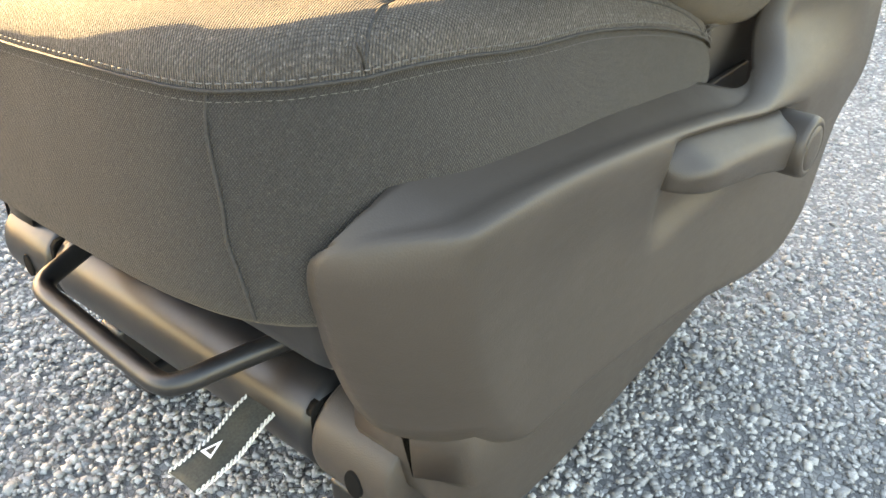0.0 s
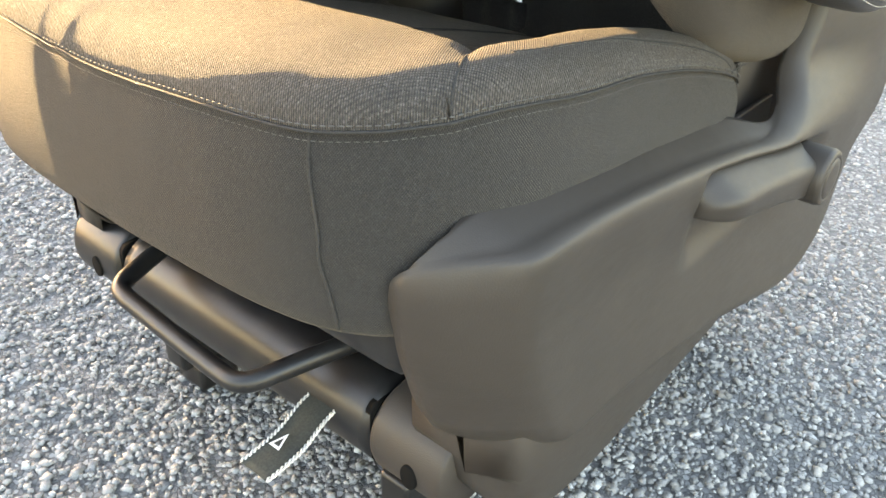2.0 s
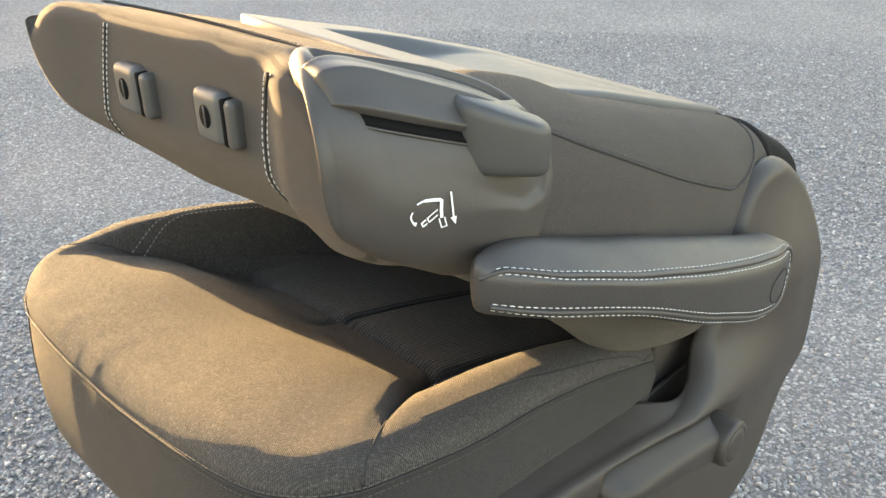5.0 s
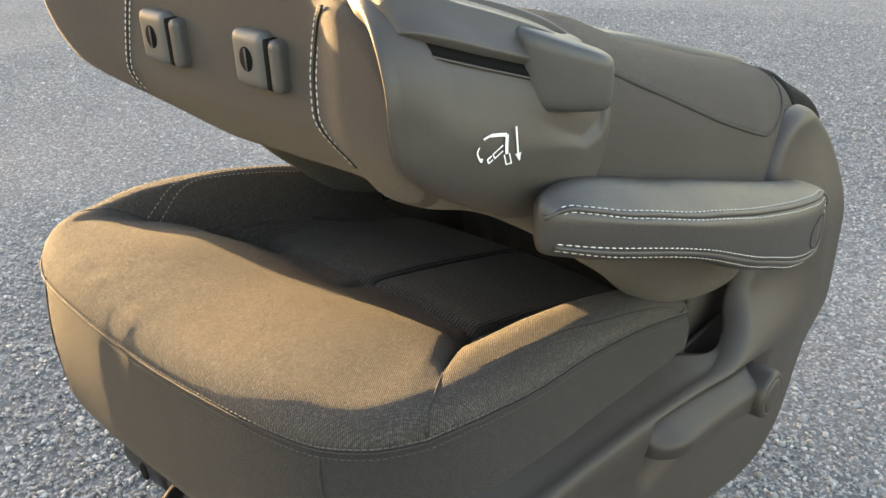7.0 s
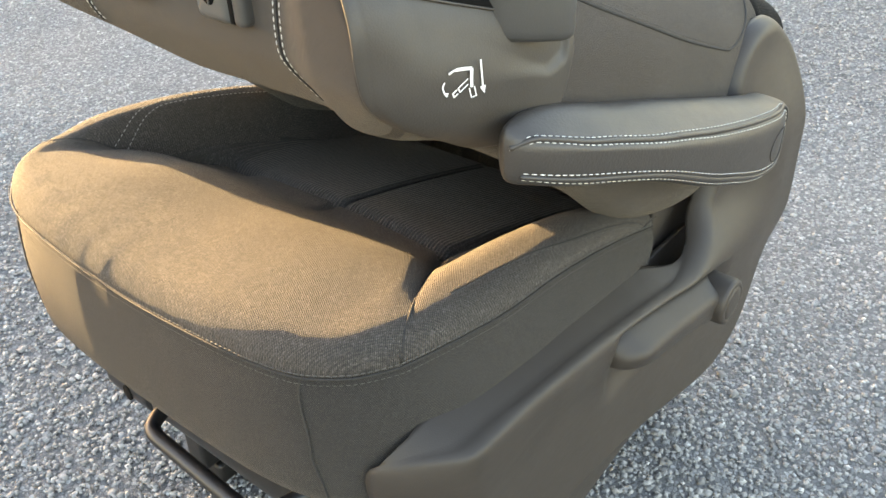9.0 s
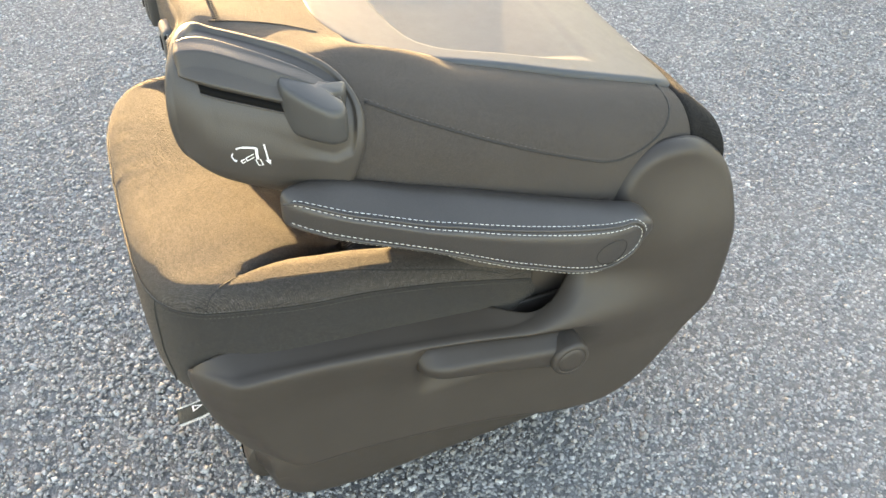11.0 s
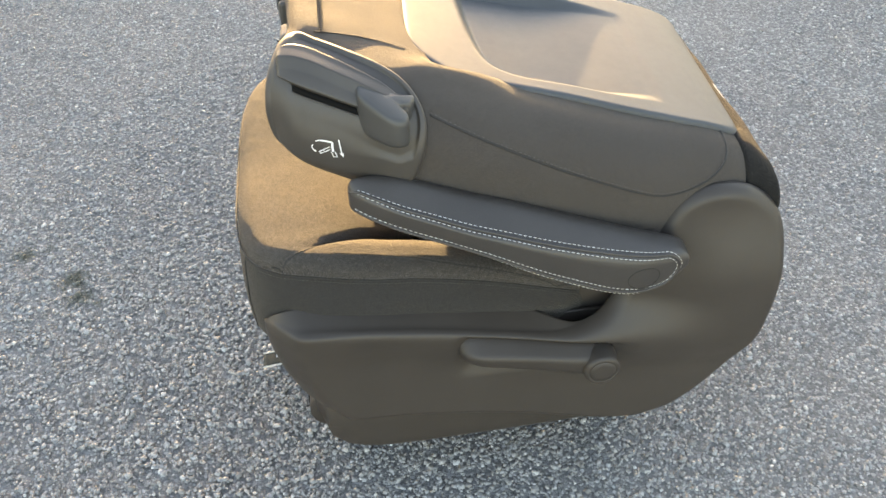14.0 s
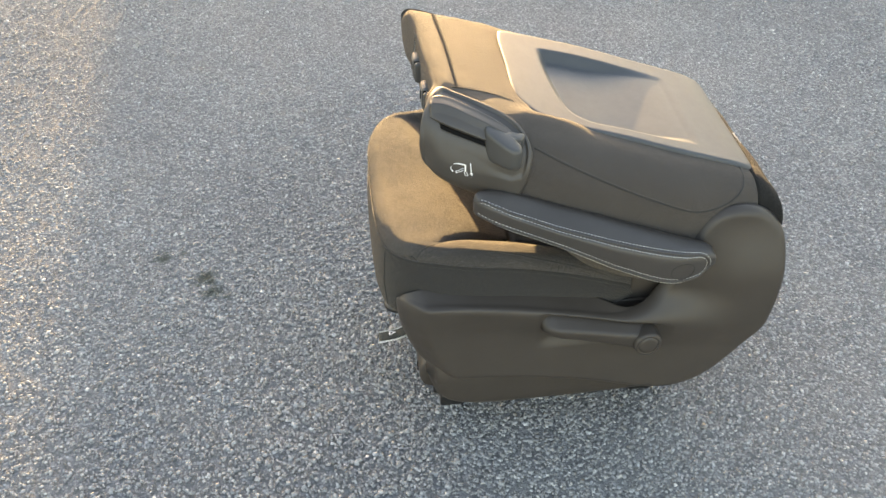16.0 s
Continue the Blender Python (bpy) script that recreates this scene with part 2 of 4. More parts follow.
        t = np.linspace(0, 1, 40, endpoint=False)[:, None]
        a, b, c, d = q[i - 1], q[i], q[i + 1], q[i + 2]
        out.append(0.5 * (2 * b + (c - a) * t + (2 * a - 5 * b + 4 * c - d) * t**2 + (3 * b - a - 3 * c + d) * t**3))
    out = np.vstack(out + [q[-2:-1]])
    s = np.r_[0, np.cumsum(np.linalg.norm(np.diff(out, axis=0), axis=1))]
    at = np.linspace(0, s[-1], n, endpoint=not closed)
    return np.stack([np.interp(at, s, out[:, k]) for k in range(out.shape[1])], 1)


def smooth(a, b, x):
    t = np.clip((np.asarray(x, float) - a) / (b - a), 0, 1)
    return t * t * (3 - 2 * t)


def mesh_obj(name, verts, faces, mat, flat=False, uv=None):
    me = bpy.data.meshes.new(name)
    me.from_pydata([tuple(map(float, v)) for v in verts], [], [tuple(map(int, f)) for f in faces])
    me.materials.append(mat)
    if uv is not None:
        lay = me.uv_layers.new(name="cloth")
        idx = np.empty(len(me.loops), np.int32)
        me.loops.foreach_get("vertex_index", idx)
        lay.data.foreach_set("uv", np.asarray(uv, np.float32)[idx].reshape(-1))
    if not flat:
        me.shade_smooth()
    me.update()
    return me


def part(name, me, parent, label=""):
    if isinstance(me, tuple):
        me = mesh_obj(name, *me)
    me.name = name
    ob = new(name, me)
    ob.parent = parent
    if label:
        ob["label"] = label
    return ob


def grid_faces(nu, nv, close_v=False, base=0):
    f = []
    for i in range(nu - 1):
        for j in range(nv if close_v else nv - 1):
            k = (j + 1) % nv
            f.append((base + i * nv + j, base + i * nv + k, base + (i + 1) * nv + k, base + (i + 1) * nv + j))
    return f


def tube(pts, radius, sides=10, cap=True, squash=1.0):
    """Round bar along a polyline; radius may be a number or one per point."""
    p = np.asarray(pts, float)
    r = np.broadcast_to(np.asarray(radius, float), (len(p),))
    tan = np.gradient(p, axis=0)
    tan /= np.linalg.norm(tan, axis=1)[:, None]
    ref = np.array((0, 0, 1.0)) if abs(tan[0][2]) < 0.9 else np.array((1.0, 0, 0))
    v = []
    u = np.cross(tan[0], ref)
    for i in range(len(p)):
        u = u - tan[i] * (u @ tan[i])
        u /= np.linalg.norm(u)
        w = np.cross(tan[i], u)
        for a in np.linspace(0, 2 * math.pi, sides, endpoint=False):
            v.append(p[i] + r[i] * (math.cos(a) * u + squash * math.sin(a) * w))
    f = grid_faces(len(p), sides, True)
    if cap:
        f.append(tuple(range(sides))[::-1])
        f.append(tuple((len(p) - 1) * sides + k for k in range(sides)))
    return v, f


def join(pieces):
    v, f = [], []
    for pv, pf in pieces:
        b = len(v)
        v.extend(pv)
        f.extend(tuple(b + k for k in q) for q in pf)
    return v, f


def dashes(pts, length, gap, radius, sides=6, lift=None):
    """Stitches laid along a polyline, each a short rounded thread."""
    p = np.asarray(pts, float)
    if lift is not None:
        p = p + lift
    s = np.r_[0, np.cumsum(np.linalg.norm(np.diff(p, axis=0), axis=1))]
    out, at = [], 0.0
    while at + length < s[-1]:
        k = at + np.linspace(0, 1, 5) * length
        q = np.stack([np.interp(k, s, p[:, c]) for c in range(3)], 1)
        out.append(tube(q, radius * np.array((0.45, 0.95, 1.0, 0.95, 0.45)), sides))
        at += length + gap
    return join(out)


def disc_rings(outline, centre, scales):
    """Concentric copies of a closed plan outline, from the rim inwards."""
    return np.stack([centre + (outline - centre) * s for s in scales])


def edge_distance(pts, outline, block=4000):
    seg_a, seg_b = outline, np.roll(outline, -1, axis=0)
    d = seg_b - seg_a
    l2 = (d**2).sum(1) + 1e-12
    out = np.empty(len(pts))
    for i in range(0, len(pts), block):
        q = pts[i:i + block, None, :] - seg_a[None]
        t = np.clip((q * d[None]).sum(2) / l2[None], 0, 1)
        out[i:i + block] = np.sqrt(((q - t[..., None] * d[None])**2).sum(2)).min(1)
    return out


def line_distance(pts, line):
    a, b = line[:-1], line[1:]
    d = b - a
    l2 = (d**2).sum(1) + 1e-12
    q = pts[:, None, :] - a[None]
    t = np.clip((q * d[None]).sum(2) / l2[None], 0, 1)
    return np.sqrt(((q - t[..., None] * d[None])**2).sum(2)).min(1)


def rounded_box(size, r, seg=3):
    bm = bmesh.new()
    bmesh.ops.create_cube(bm, size=1)
    bmesh.ops.scale(bm, vec=size, verts=bm.verts)
    bmesh.ops.bevel(bm, geom=list(bm.edges), offset=r, segments=seg, profile=0.6, affect="EDGES")
    return bm


def bm_part(name, bm, mat, parent, m=None, label="", flat=False):
    if m is not None:
        bm.transform(m)
    me = bpy.data.meshes.new(name)
    bm.to_mesh(me)
    bm.free()
    me.materials.append(mat)
    if not flat:
        me.shade_smooth()
    return part(name, me, parent, label)


def empty(name, parent=None):
    ob = new(name)
    ob.parent = parent
    return ob


def thicken(ob, t, offset=-1.0):
    s = ob.modifiers.new("thickness", "SOLIDIFY")
    s.thickness = t
    s.offset = offset
    return ob


# ---- ground, and the unseen wall and fence added to shade it ----
def build_ground():
    n = 121
    e = np.sign(np.linspace(-1, 1, n)) * np.abs(np.linspace(-1, 1, n))**4 * 400
    X, Y = np.meshgrid(e, e, indexing="ij")
    Z = np.array([[0.004 * noise.noise((x * 0.7, y * 0.7, 0)) if abs(x) + abs(y) < 12 else 0.0 for x, y in zip(a, b)] for a, b in zip(X, Y)])
    Z -= Z.max()
    me = mesh_obj("ground", np.stack([X, Y, Z], 2).reshape(-1, 3), grid_faces(n, n), ASPHALT)
    g = new("ground", me)
    tagged(g, "worn grey chip-seal asphalt yard in evening shade", "ground", kind="structure")


def build_chippings(count=240000):
    """Crushed stone chips bedded in the binder round the seat."""
    rng = np.random.default_rng(5)
    count = int(count)
    # dense near the seat, thinning out where the sheet's own relief takes over
    r = 0.04 + 3.1 * rng.uniform(0, 1, count)**0.76
    a = rng.uniform(0, 2 * math.pi, count)
    x, y = -0.1 + r * np.cos(a), 0.25 + r * np.sin(a)
    size = rng.lognormal(math.log(0.0029), 0.35, count).clip(0.0015, 0.0068)
    cube = np.array([(a, b, c) for a in (-1, 1) for b in (-1, 1) for c in (-1, 1)], float)
    v = cube[None] * rng.uniform(0.55, 1.0, (count, 8, 3))
    v *= np.stack([size, size * rng.uniform(0.55, 1.0, count), size * rng.uniform(0.28, 0.55, count)], 1)[:, None, :]
    a = rng.uniform(0, math.pi, count)
    c, s = np.cos(a)[:, None], np.sin(a)[:, None]
    vx, vy, vz = v[..., 0], v[..., 1], v[..., 2]
    t = rng.normal(0, 0.26, count)[:, None]
    vz, vx = vz + vx * t, vx
    v = np.stack([vx * c - vy * s + x[:, None], vx * s + vy * c + y[:, None], vz + (size * rng.uniform(-0.45, -0.05, count))[:, None]], 2)
    quad = np.array([(0, 1, 3, 2), (4, 6, 7, 5), (0, 4, 5, 1), (2, 3, 7, 6), (1, 5, 7, 3)])
    f = (quad[None] + (np.arange(count) * 8)[:, None, None]).reshape(-1, 4)
    me = bpy.data.meshes.new("stone_chippings")
    me.vertices.add(count * 8)
    me.vertices.foreach_set("co", v.reshape(-1))
    me.loops.add(len(f) * 4)
    me.loops.foreach_set("vertex_index", f.reshape(-1).astype(np.int32))
    me.polygons.add(len(f))
    me.polygons.foreach_set("loop_start", np.arange(0, len(f) * 4, 4, dtype=np.int32))
    me.materials.append(CHIP)
    me.update()
    me.validate()
    ob = new("stone_chippings", me)
    tagged(ob, "loose-looking grey crushed stone chips bedded in asphalt", "chippings", kind="stuff")


def build_shade_wall():
    # unseen wall, added only so that its shadow covers the yard
    bm = rounded_box((30, 0.3, 2.5), 0.02, 2)
    me = bpy.data.meshes.new("shade_wall")
    bm.transform(Matrix.Translation((WALL_X + 15, WALL_Y, WALL_TOP - 1.25)))
    # its open end slopes back towards the foot, to slant the shadow's edge
    for q in bm.verts:
        if q.co.x < WALL_X + 1:
            q.co.x += 1.26 * (q.co.z - WALL_TOP)
    bm.to_mesh(me)
    bm.free()
    me.materials.append(RENDER)
    tagged(new("shade_wall", me), "unseen plain rendered wall, added to shade the yard", "wall", kind="structure")


def build_shade_fence():
    """Unseen slatted screen, added in line with the wall to let part of the sun through."""
    fence = empty("fence")
    tagged(fence, "unseen slatted screen, added to half shade the yard", "fence", kind="structure")
    me = bpy.data.meshes.new("slat")
    bm = rounded_box((0.055, 0.02, WALL_TOP), 0.003, 1)
    bm.to_mesh(me)
    bm.free()
    me.materials.append(RENDER)
    for i in range(50):
        ob = new("slat", me)
        ob.parent = fence
        ob.location = (-4.1 + 0.085 * i, WALL_Y + 0.25, WALL_TOP / 2 - 0.004)


WALL_Y = 11.0
WALL_TOP = 0.35 + (WALL_Y - 0.2) * math.tan(radians(SUN_EL))
WALL_X = -0.47
build_ground()
build_shade_wall()
build_shade_fence()

# ---- the car seat: x runs from its front to its back, y across it ----
YC = 0.243
seat = empty("car_seat")
tagged(seat, "charcoal cloth car seat, backrest folded forward, standing on asphalt", "car seat")


# -- cushion --
def cushion_outline(n=520):
    hx, hy = 0.270, 0.279
    th = np.linspace(0, 2 * math.pi, n, endpoint=False)
    p = 5.5
    c, s = np.cos(th), np.sin(th)
    r = (np.abs(c)**p + np.abs(s)**p)**(-1 / p)
    x, y = -0.149 + hx * c * r, YC + hy * s * r
    # bowed front, narrower rear
    x = x - 0.011 * (1 - ((y - YC) / hy)**2) * (x < -0.3)
    k = smooth(-0.30, 0.1, x)
    y = YC + (y - YC) * (1 - 0.05 * k)
    return np.stack([x, y], 1)


ROLL_EDGE = np.array([(0.0, -0.165), (0.13, -0.168), (0.145, -0.178), (0.17, -0.215), (0.20, -0.258), (0.249, -0.335), (0.268, -0.37), (0.30, -0.40)])
INNER_X = np.array([-0.24, -0.15, 0.0, 0.1])
INNER_Y = np.array([0.135, 0.14, 0.15, 0.155])
# the far side's insert reaches further out, to a steeper bolster
FAR_EDGE = np.array([(0.0, -0.165), (0.195, -0.167), (0.204, -0.20), (0.211, -0.262), (0.249, -0.335), (0.268, -0.37), (0.30, -0.40)])
FAR_Y = np.array([0.212, 0.209, 0.205, 0.20])


def roll_edge(d):
    """Rear edge of the front roll at the signed distance d from the middle line."""
    yy = np.abs(d)
    return np.where(d > 0, np.interp(yy, FAR_EDGE[:, 0], FAR_EDGE[:, 1]), np.interp(yy, ROLL_EDGE[:, 0], ROLL_EDGE[:, 1]))


def inner_y(x, far):
    return np.where(far, np.interp(x, INNER_X, FAR_Y), np.interp(x, INNER_X, INNER_Y))


def cushion_top(x, y):
    """Height of the upholstery over the plan, before its edges turn down."""
    yy = np.abs(y - YC)
    roll = pchip([-0.45, -0.40, -0.35, -0.30, -0.25, -0.20, -0.16, -0.1, 0.2], [0.488, 0.494, 0.497, 0.490, 0.468, 0.430, 0.398, 0.36, 0.2], x)
    roll = roll - 0.006 * (1 - smooth(0.0, 0.16, yy)) - 0.010 * smooth(0.10, 0.2, y - YC) * smooth(-0.37, -0.28, x)
    crest = pchip([-0.45, -0.38, -0.33, -0.2, -0.12, 0.0, 0.06, 0.1, 0.2], [0.485, 0.489, 0.490, 0.478, 0.462, 0.424, 0.395, 0.36, 0.3], x)
    crest = crest + 0.012 * (y > YC) * smooth(-0.36, -0.26, x) * smooth(0.05, -0.05, x)
    bol = crest - 0.075 * smooth(0.0, 0.115, 0.238 - yy) - 0.2 * np.clip(0.13 - yy, 0, 1)
    bol = np.where(y > YC, crest - 0.075 * smooth(0.0, 0.055, 0.244 - yy) - 0.5 * np.clip(0.20 - yy, 0, 1), bol)
    ins = pchip([-0.45, -0.2, -0.1, 0.0, 0.1, 0.2], [0.43, 0.416, 0.396, 0.37, 0.34, 0.31], x)
    ins = ins + 0.006 * np.cos(np.clip(yy / 0.15, 0, 1) * 1.57) - 0.006 * np.exp(-((y - 0.255) / 0.005)**2)
    k = 0.006
    top = np.maximum(np.maximum(roll, bol), ins)
    z = top + k * np.log(np.exp((roll - top) / k) + np.exp((bol - top) / k) + np.exp((ins - top) / k)) - 0.002
    # crease where the front roll meets the bolsters and the insert
    gap = np.abs(x - roll_edge(y - YC)) * np.where(yy > 0.13, 0.6, 1.0) * np.where(y > YC, 0.5, 1.0)
    z = z - smooth(0.13, 0.16, yy) * (1 - 0.9 * smooth(0.215, 0.25, yy)) * (0.004 * np.exp(-(gap / 0.003)**2) + 0.005 * np.exp(-(gap / 0.012)**2))
    # the insert pads roll down where they meet the front roll
    z = z - 0.011 * np.exp(-((x - roll_edge(y - YC) - 0.004) / 0.011)**2) * (x > roll_edge(y - YC)) * (yy < inner_y(x, y > YC))
    inner = np.abs(yy - inner_y(x, y > YC))
    z = z - 0.007 * np.exp(-(inner / 0.006)**2) * (x > roll_edge(y - YC))
    return z


EDGE_R = 0.024


def build_cushion():
    out = cushion_outline()
    n = len(out)
    centre = np.array((-0.15, YC))
    rho = np.r_[1.0, 0.9985, 0.995, 0.99, 0.983, 0.975, 0.966, 0.956, 0.945, np.linspace(0.93, 0.0005, 96)]
    rings = disc_rings(out, centre, rho)
    flat = rings.reshape(-1, 2)
    d = np.minimum(edge_distance(flat, out), EDGE_R)
    z = cushion_top(flat[:, 0], flat[:, 1])
    z = z - EDGE_R * (1 - np.sqrt(np.clip(1 - (1 - d / EDGE_R)**2, 0, 1)))
    # slack puckers of the cloth along the front seam
    wr = np.array([noise.noise((px * 22, py * 22, 1.3)) + 0.5 * noise.noise((px * 60, py * 45, 4)) for px, py in flat])
    z = z + 0.0006 * wr
    z = z + 0.0010 * np.array([noise.noise((2.0, py * 42, px * 5)) for px, py in flat]) * (1 - smooth(-0.425, -0.35, flat[:, 0])) * smooth(0.10, 0.30, flat[:, 1])
    top = np.column_stack([flat, z]).reshape(len(rho), n, 3)
    # walls below the seam
    nrm = np.roll(out, -1, 0) - np.roll(out, 1, 0)
    nrm = np.stack([nrm[:, 1], -nrm[:, 0]], 1)
    nrm /= np.linalg.norm(nrm, axis=1)[:, None]
    seam = top[0]
    front = 1 - smooth(-0.40, -0.33, seam[:, 0])
    low = np.full(len(seam), 0.330)
    wall = []
    for t in (0.0, 0.015, 0.04, 0.09, 0.18, 0.3, 0.45, 0.6, 0.75, 0.88, 0.96, 1.0, 1.03):
        zz = seam[:, 2] + (low - seam[:, 2]) * min(t, 1.0)
        push = 0.0022 * math.sin(min(t * 14, 1.57)) + 0.004 * math.sin(math.pi * min(t, 1)) + 0.006 * t * front - 0.003
        push = push + 0.012 * float(smooth(0.05, 0.6, t)) * (1 - smooth(-0.05, 0.05, out[:, 1])) * smooth(-0.40, -0.30, out[:, 0]) * (1 - smooth(-0.02, 0.08, out[:, 0]))
        inset = 0.0 if t <= 0.96 else (0.004 if t <= 1.0 else 0.03)
        push = np.where(t == 0, 0, push) - inset
        puck = np.array([0.0004 * noise.noise((a[0] * 26, a[1] * 26, zz_ * 9)) for a, zz_ in zip(out, zz)]) * (t > 0.03)
        wall.append(np.column_stack([out + nrm * (push + puck)[:, None], zz - (0.004 if t > 1 else 0)]))
    wall = np.stack(wall)
    return out, top, wall, nrm


C_OUT, C_TOP, C_WALL, C_NRM = build_cushion()


def pick_faces(verts, nu, nv, keep):
    """The faces of a closed grid whose middle satisfies keep, with only their own vertices."""
    f = np.array(grid_faces(nu, nv, True))
    mid = verts[f].mean(1)
    f = f[keep(mid)]
    used, inv = np.unique(f, return_inverse=True)
    return verts[used], inv.reshape(f.shape), used


cushion = empty("seat_cushion", seat)
tv = C_TOP.reshape(-1, 3)
nu, nv = C_TOP.shape[:2]
T_UV = np.column_stack([tv[:, 0] - 0.7 * (tv[:, 2] - 0.49) * smooth(-0.36, -0.26, tv[:, 0]), tv[:, 1]])


def is_roll(m):
    return m[:, 0] < roll_edge(m[:, 1] - YC)


def is_bolster(m):
    return ~is_roll(m) & (np.abs(m[:, 1] - YC) > inner_y(m[:, 0], m[:, 1] > YC))


def cushion_piece(name, keep, mat, label):
    v, f, k = pick_faces(tv, nu, nv, keep)
    part(name, (v, f, mat, False, T_UV[k]), cushion, label)


cushion_piece("front_roll", is_roll, FABRIC, "padded charcoal twill front roll")
cushion_piece("side_bolster", lambda m: is_bolster(m) & (m[:, 1] < YC), FABRIC, "raised cloth side bolster")
cushion_piece("side_bolster", lambda m: is_bolster(m) & (m[:, 1] > YC), FABRIC, "raised cloth side bolster")
cushion_piece("seat_insert", lambda m: ~is_roll(m) & ~is_bolster(m), FABRIC_RIB, "ribbed cloth seat insert")
wv = C_WALL.reshape(-1, 3)
wu, wn_ = C_WALL.shape[:2]
run = np.r_[0, np.cumsum(np.linalg.norm(np.diff(C_OUT, axis=0), axis=1))]
W_UV = np.column_stack([wv[:, 2], np.tile(run, wu)])


def corner_x(z):
    """The upright seam between front and side cloth swings outwards on its way down."""
    return 0.037 - 0.014 * np.clip((0.465 - z) / 0.13, 0, 1)**1.2


def is_front(m):
    lo = corner_x(m[:, 2])
    return (m[:, 0] < -0.36) & (m[:, 1] > lo) & (m[:, 1] < 2 * YC - lo)


# front panel takes the darker side cloth: part of its shade is in the colour
for nm, keep, lab in (("front_panel", is_front, "charcoal cloth front panel"),
                      ("side_panel_cloth", lambda m: ~is_front(m) & (m[:, 1] < YC), "charcoal cloth side panel"),
                      ("side_panel_cloth", lambda m: ~is_front(m) & (m[:, 1] >= YC), "charcoal cloth side panel")):
    v, f, k = pick_faces(wv, wu, wn_, keep)
    part(nm, (v, f, FABRIC_SIDE, False, W_UV[k]), cushion, lab)

# piping along the perimeter seam, with a row of stitches just above it
ring = C_TOP[0]
near = [k for k in range(len(ring)) if not (ring[k, 0] > 0.06)]
start = max(k for k in range(1, len(near)) if near[k] - near[k - 1] > 1) if any(near[k] - near[k - 1] > 1 for k in range(1, len(near))) else 0
loop = near[start:] + near[:start]
seam_line = ring[loop] + np.column_stack([C_NRM[loop] * 0.0015, np.full(len(loop), -0.0005)])
part("seam_piping", (*tube(seam_line, 0.0010, 8), PIPING), cushion, "dark piped edge seam")
part("seam_stitching", (*dashes(seam_line, 0.0036, 0.0016, 0.00055, 5, np.column_stack([C_NRM[loop] * 0.0008, np.full(len(loop), 0.0042)])), THREAD_DARK), cushion, "grey seam stitches")
part("seam_stitching", (*dashes(ring[loop] + np.column_stack([C_NRM[loop] * 0.0028, np.full(len(loop), -0.0055)]), 0.0036, 0.0016, 0.00025, 5), THREAD_DARK), cushion, "grey seam stitches")


def on_cushion(xy):
    xy = np.asarray(xy, float)
    d = np.minimum(edge_distance(xy, C_OUT), EDGE_R)
    z = cushion_top(xy[:, 0], xy[:, 1]) - EDGE_R * (1 - np.sqrt(np.clip(1 - (1 - d / EDGE_R)**2, 0, 1)))
    return np.column_stack([xy, z])


for side in (-1, 1):
    # crease seam between roll and bolster, and stitched line along the bolster
    yy = np.linspace(0.15 if side < 0 else 0.197, 0.272 if side < 0 else 0.258, 60)
    line = on_cushion(np.column_stack([roll_edge(side * yy), YC + side * yy]))
    part("crease_seam", (*tube(line - (0, 0, 0.0002), 0.0009, 6), PIPING), cushion, "dark crease seam")
    xs = np.linspace(-0.292 if side < 0 else -0.285, 0.05, 80)
    yb = pchip([-0.30, -0.25, -0.19, -0.14, -0.1, 0.05], [0.2505, 0.251, 0.256, 0.261, 0.262, 0.260], xs) if side < 0 else inner_y(xs, True) + 0.024 * smooth(-0.30, -0.20, xs) + 0.004
    if side < 0:
        part("crest_seam", (*tube(on_cushion(np.column_stack([xs, YC - yb - 0.0022])) + (0, 0, 0.0001), 0.0006, 6), PIPING), cushion, "dark crest seam")
    line = on_cushion(np.column_stack([xs, YC + side * yb]))
    part("bolster_stitching", (*dashes(line, 0.004, 0.0025, 0.0006 if side > 0 else 0.00038, 5, (0, 0, 0.0006 if side > 0 else 0.0002)), THREAD_MID if side > 0 else THREAD_DARK), cushion, "grey bolster stitches")
    part("bolster_stitching", (*dashes(on_cushion(np.column_stack([xs, YC + side * (yb + (0.0045 if side < 0 else 0.007))])), 0.004, 0.0025, 0.0006 if side > 0 else 0.00038, 5, (0, 0, 0.0006 if side > 0 else 0.0002)), THREAD_MID if side > 0 else THREAD_DARK), cushion, "grey bolster stitches")
    # upright corner seam
    zz = np.linspace(0.463, 0.335, 31)
    yl = corner_x(zz)
    yl = yl if side < 0 else 2 * YC - yl
    k = [int(np.argmin((wv[:, 1] - a)**2 + (wv[:, 2] - b)**2 + 4 * (wv[:, 0] > -0.3))) for a, b in zip(yl, zz)]
    part("corner_seam", (*tube(spline(wv[k][::6], 40) - (0.0006, 0, 0), 0.0011, 6), PIPING), cushion, "dark corner seam")

# pan and frame under the upholstery
bm = rounded_box((0.46, 0.50, 0.05), 0.015)
bm_part("seat_pan", bm, METAL, seat, Matrix.Translation((-0.16, YC, 0.315)), "black steel seat pan")


# -- side trim: moulded shield with a raised hinge cover --
TRIM = [(-0.390, 0.392), (-0.362, 0.400), (-0.30, 0.400), (-0.19, 0.387), (-0.07, 0.365), (0.01, 0.348), (0.055, 0.349), (0.092, 0.365), (0.120, 0.402), (0.142, 0.455),
        (0.165, 0.515), (0.192, 0.545), (0.235, 0.555), (0.285, 0.543), (0.330, 0.50), (0.342, 0.43), (0.342, 0.345), (0.322, 0.262), (0.262, 0.186),
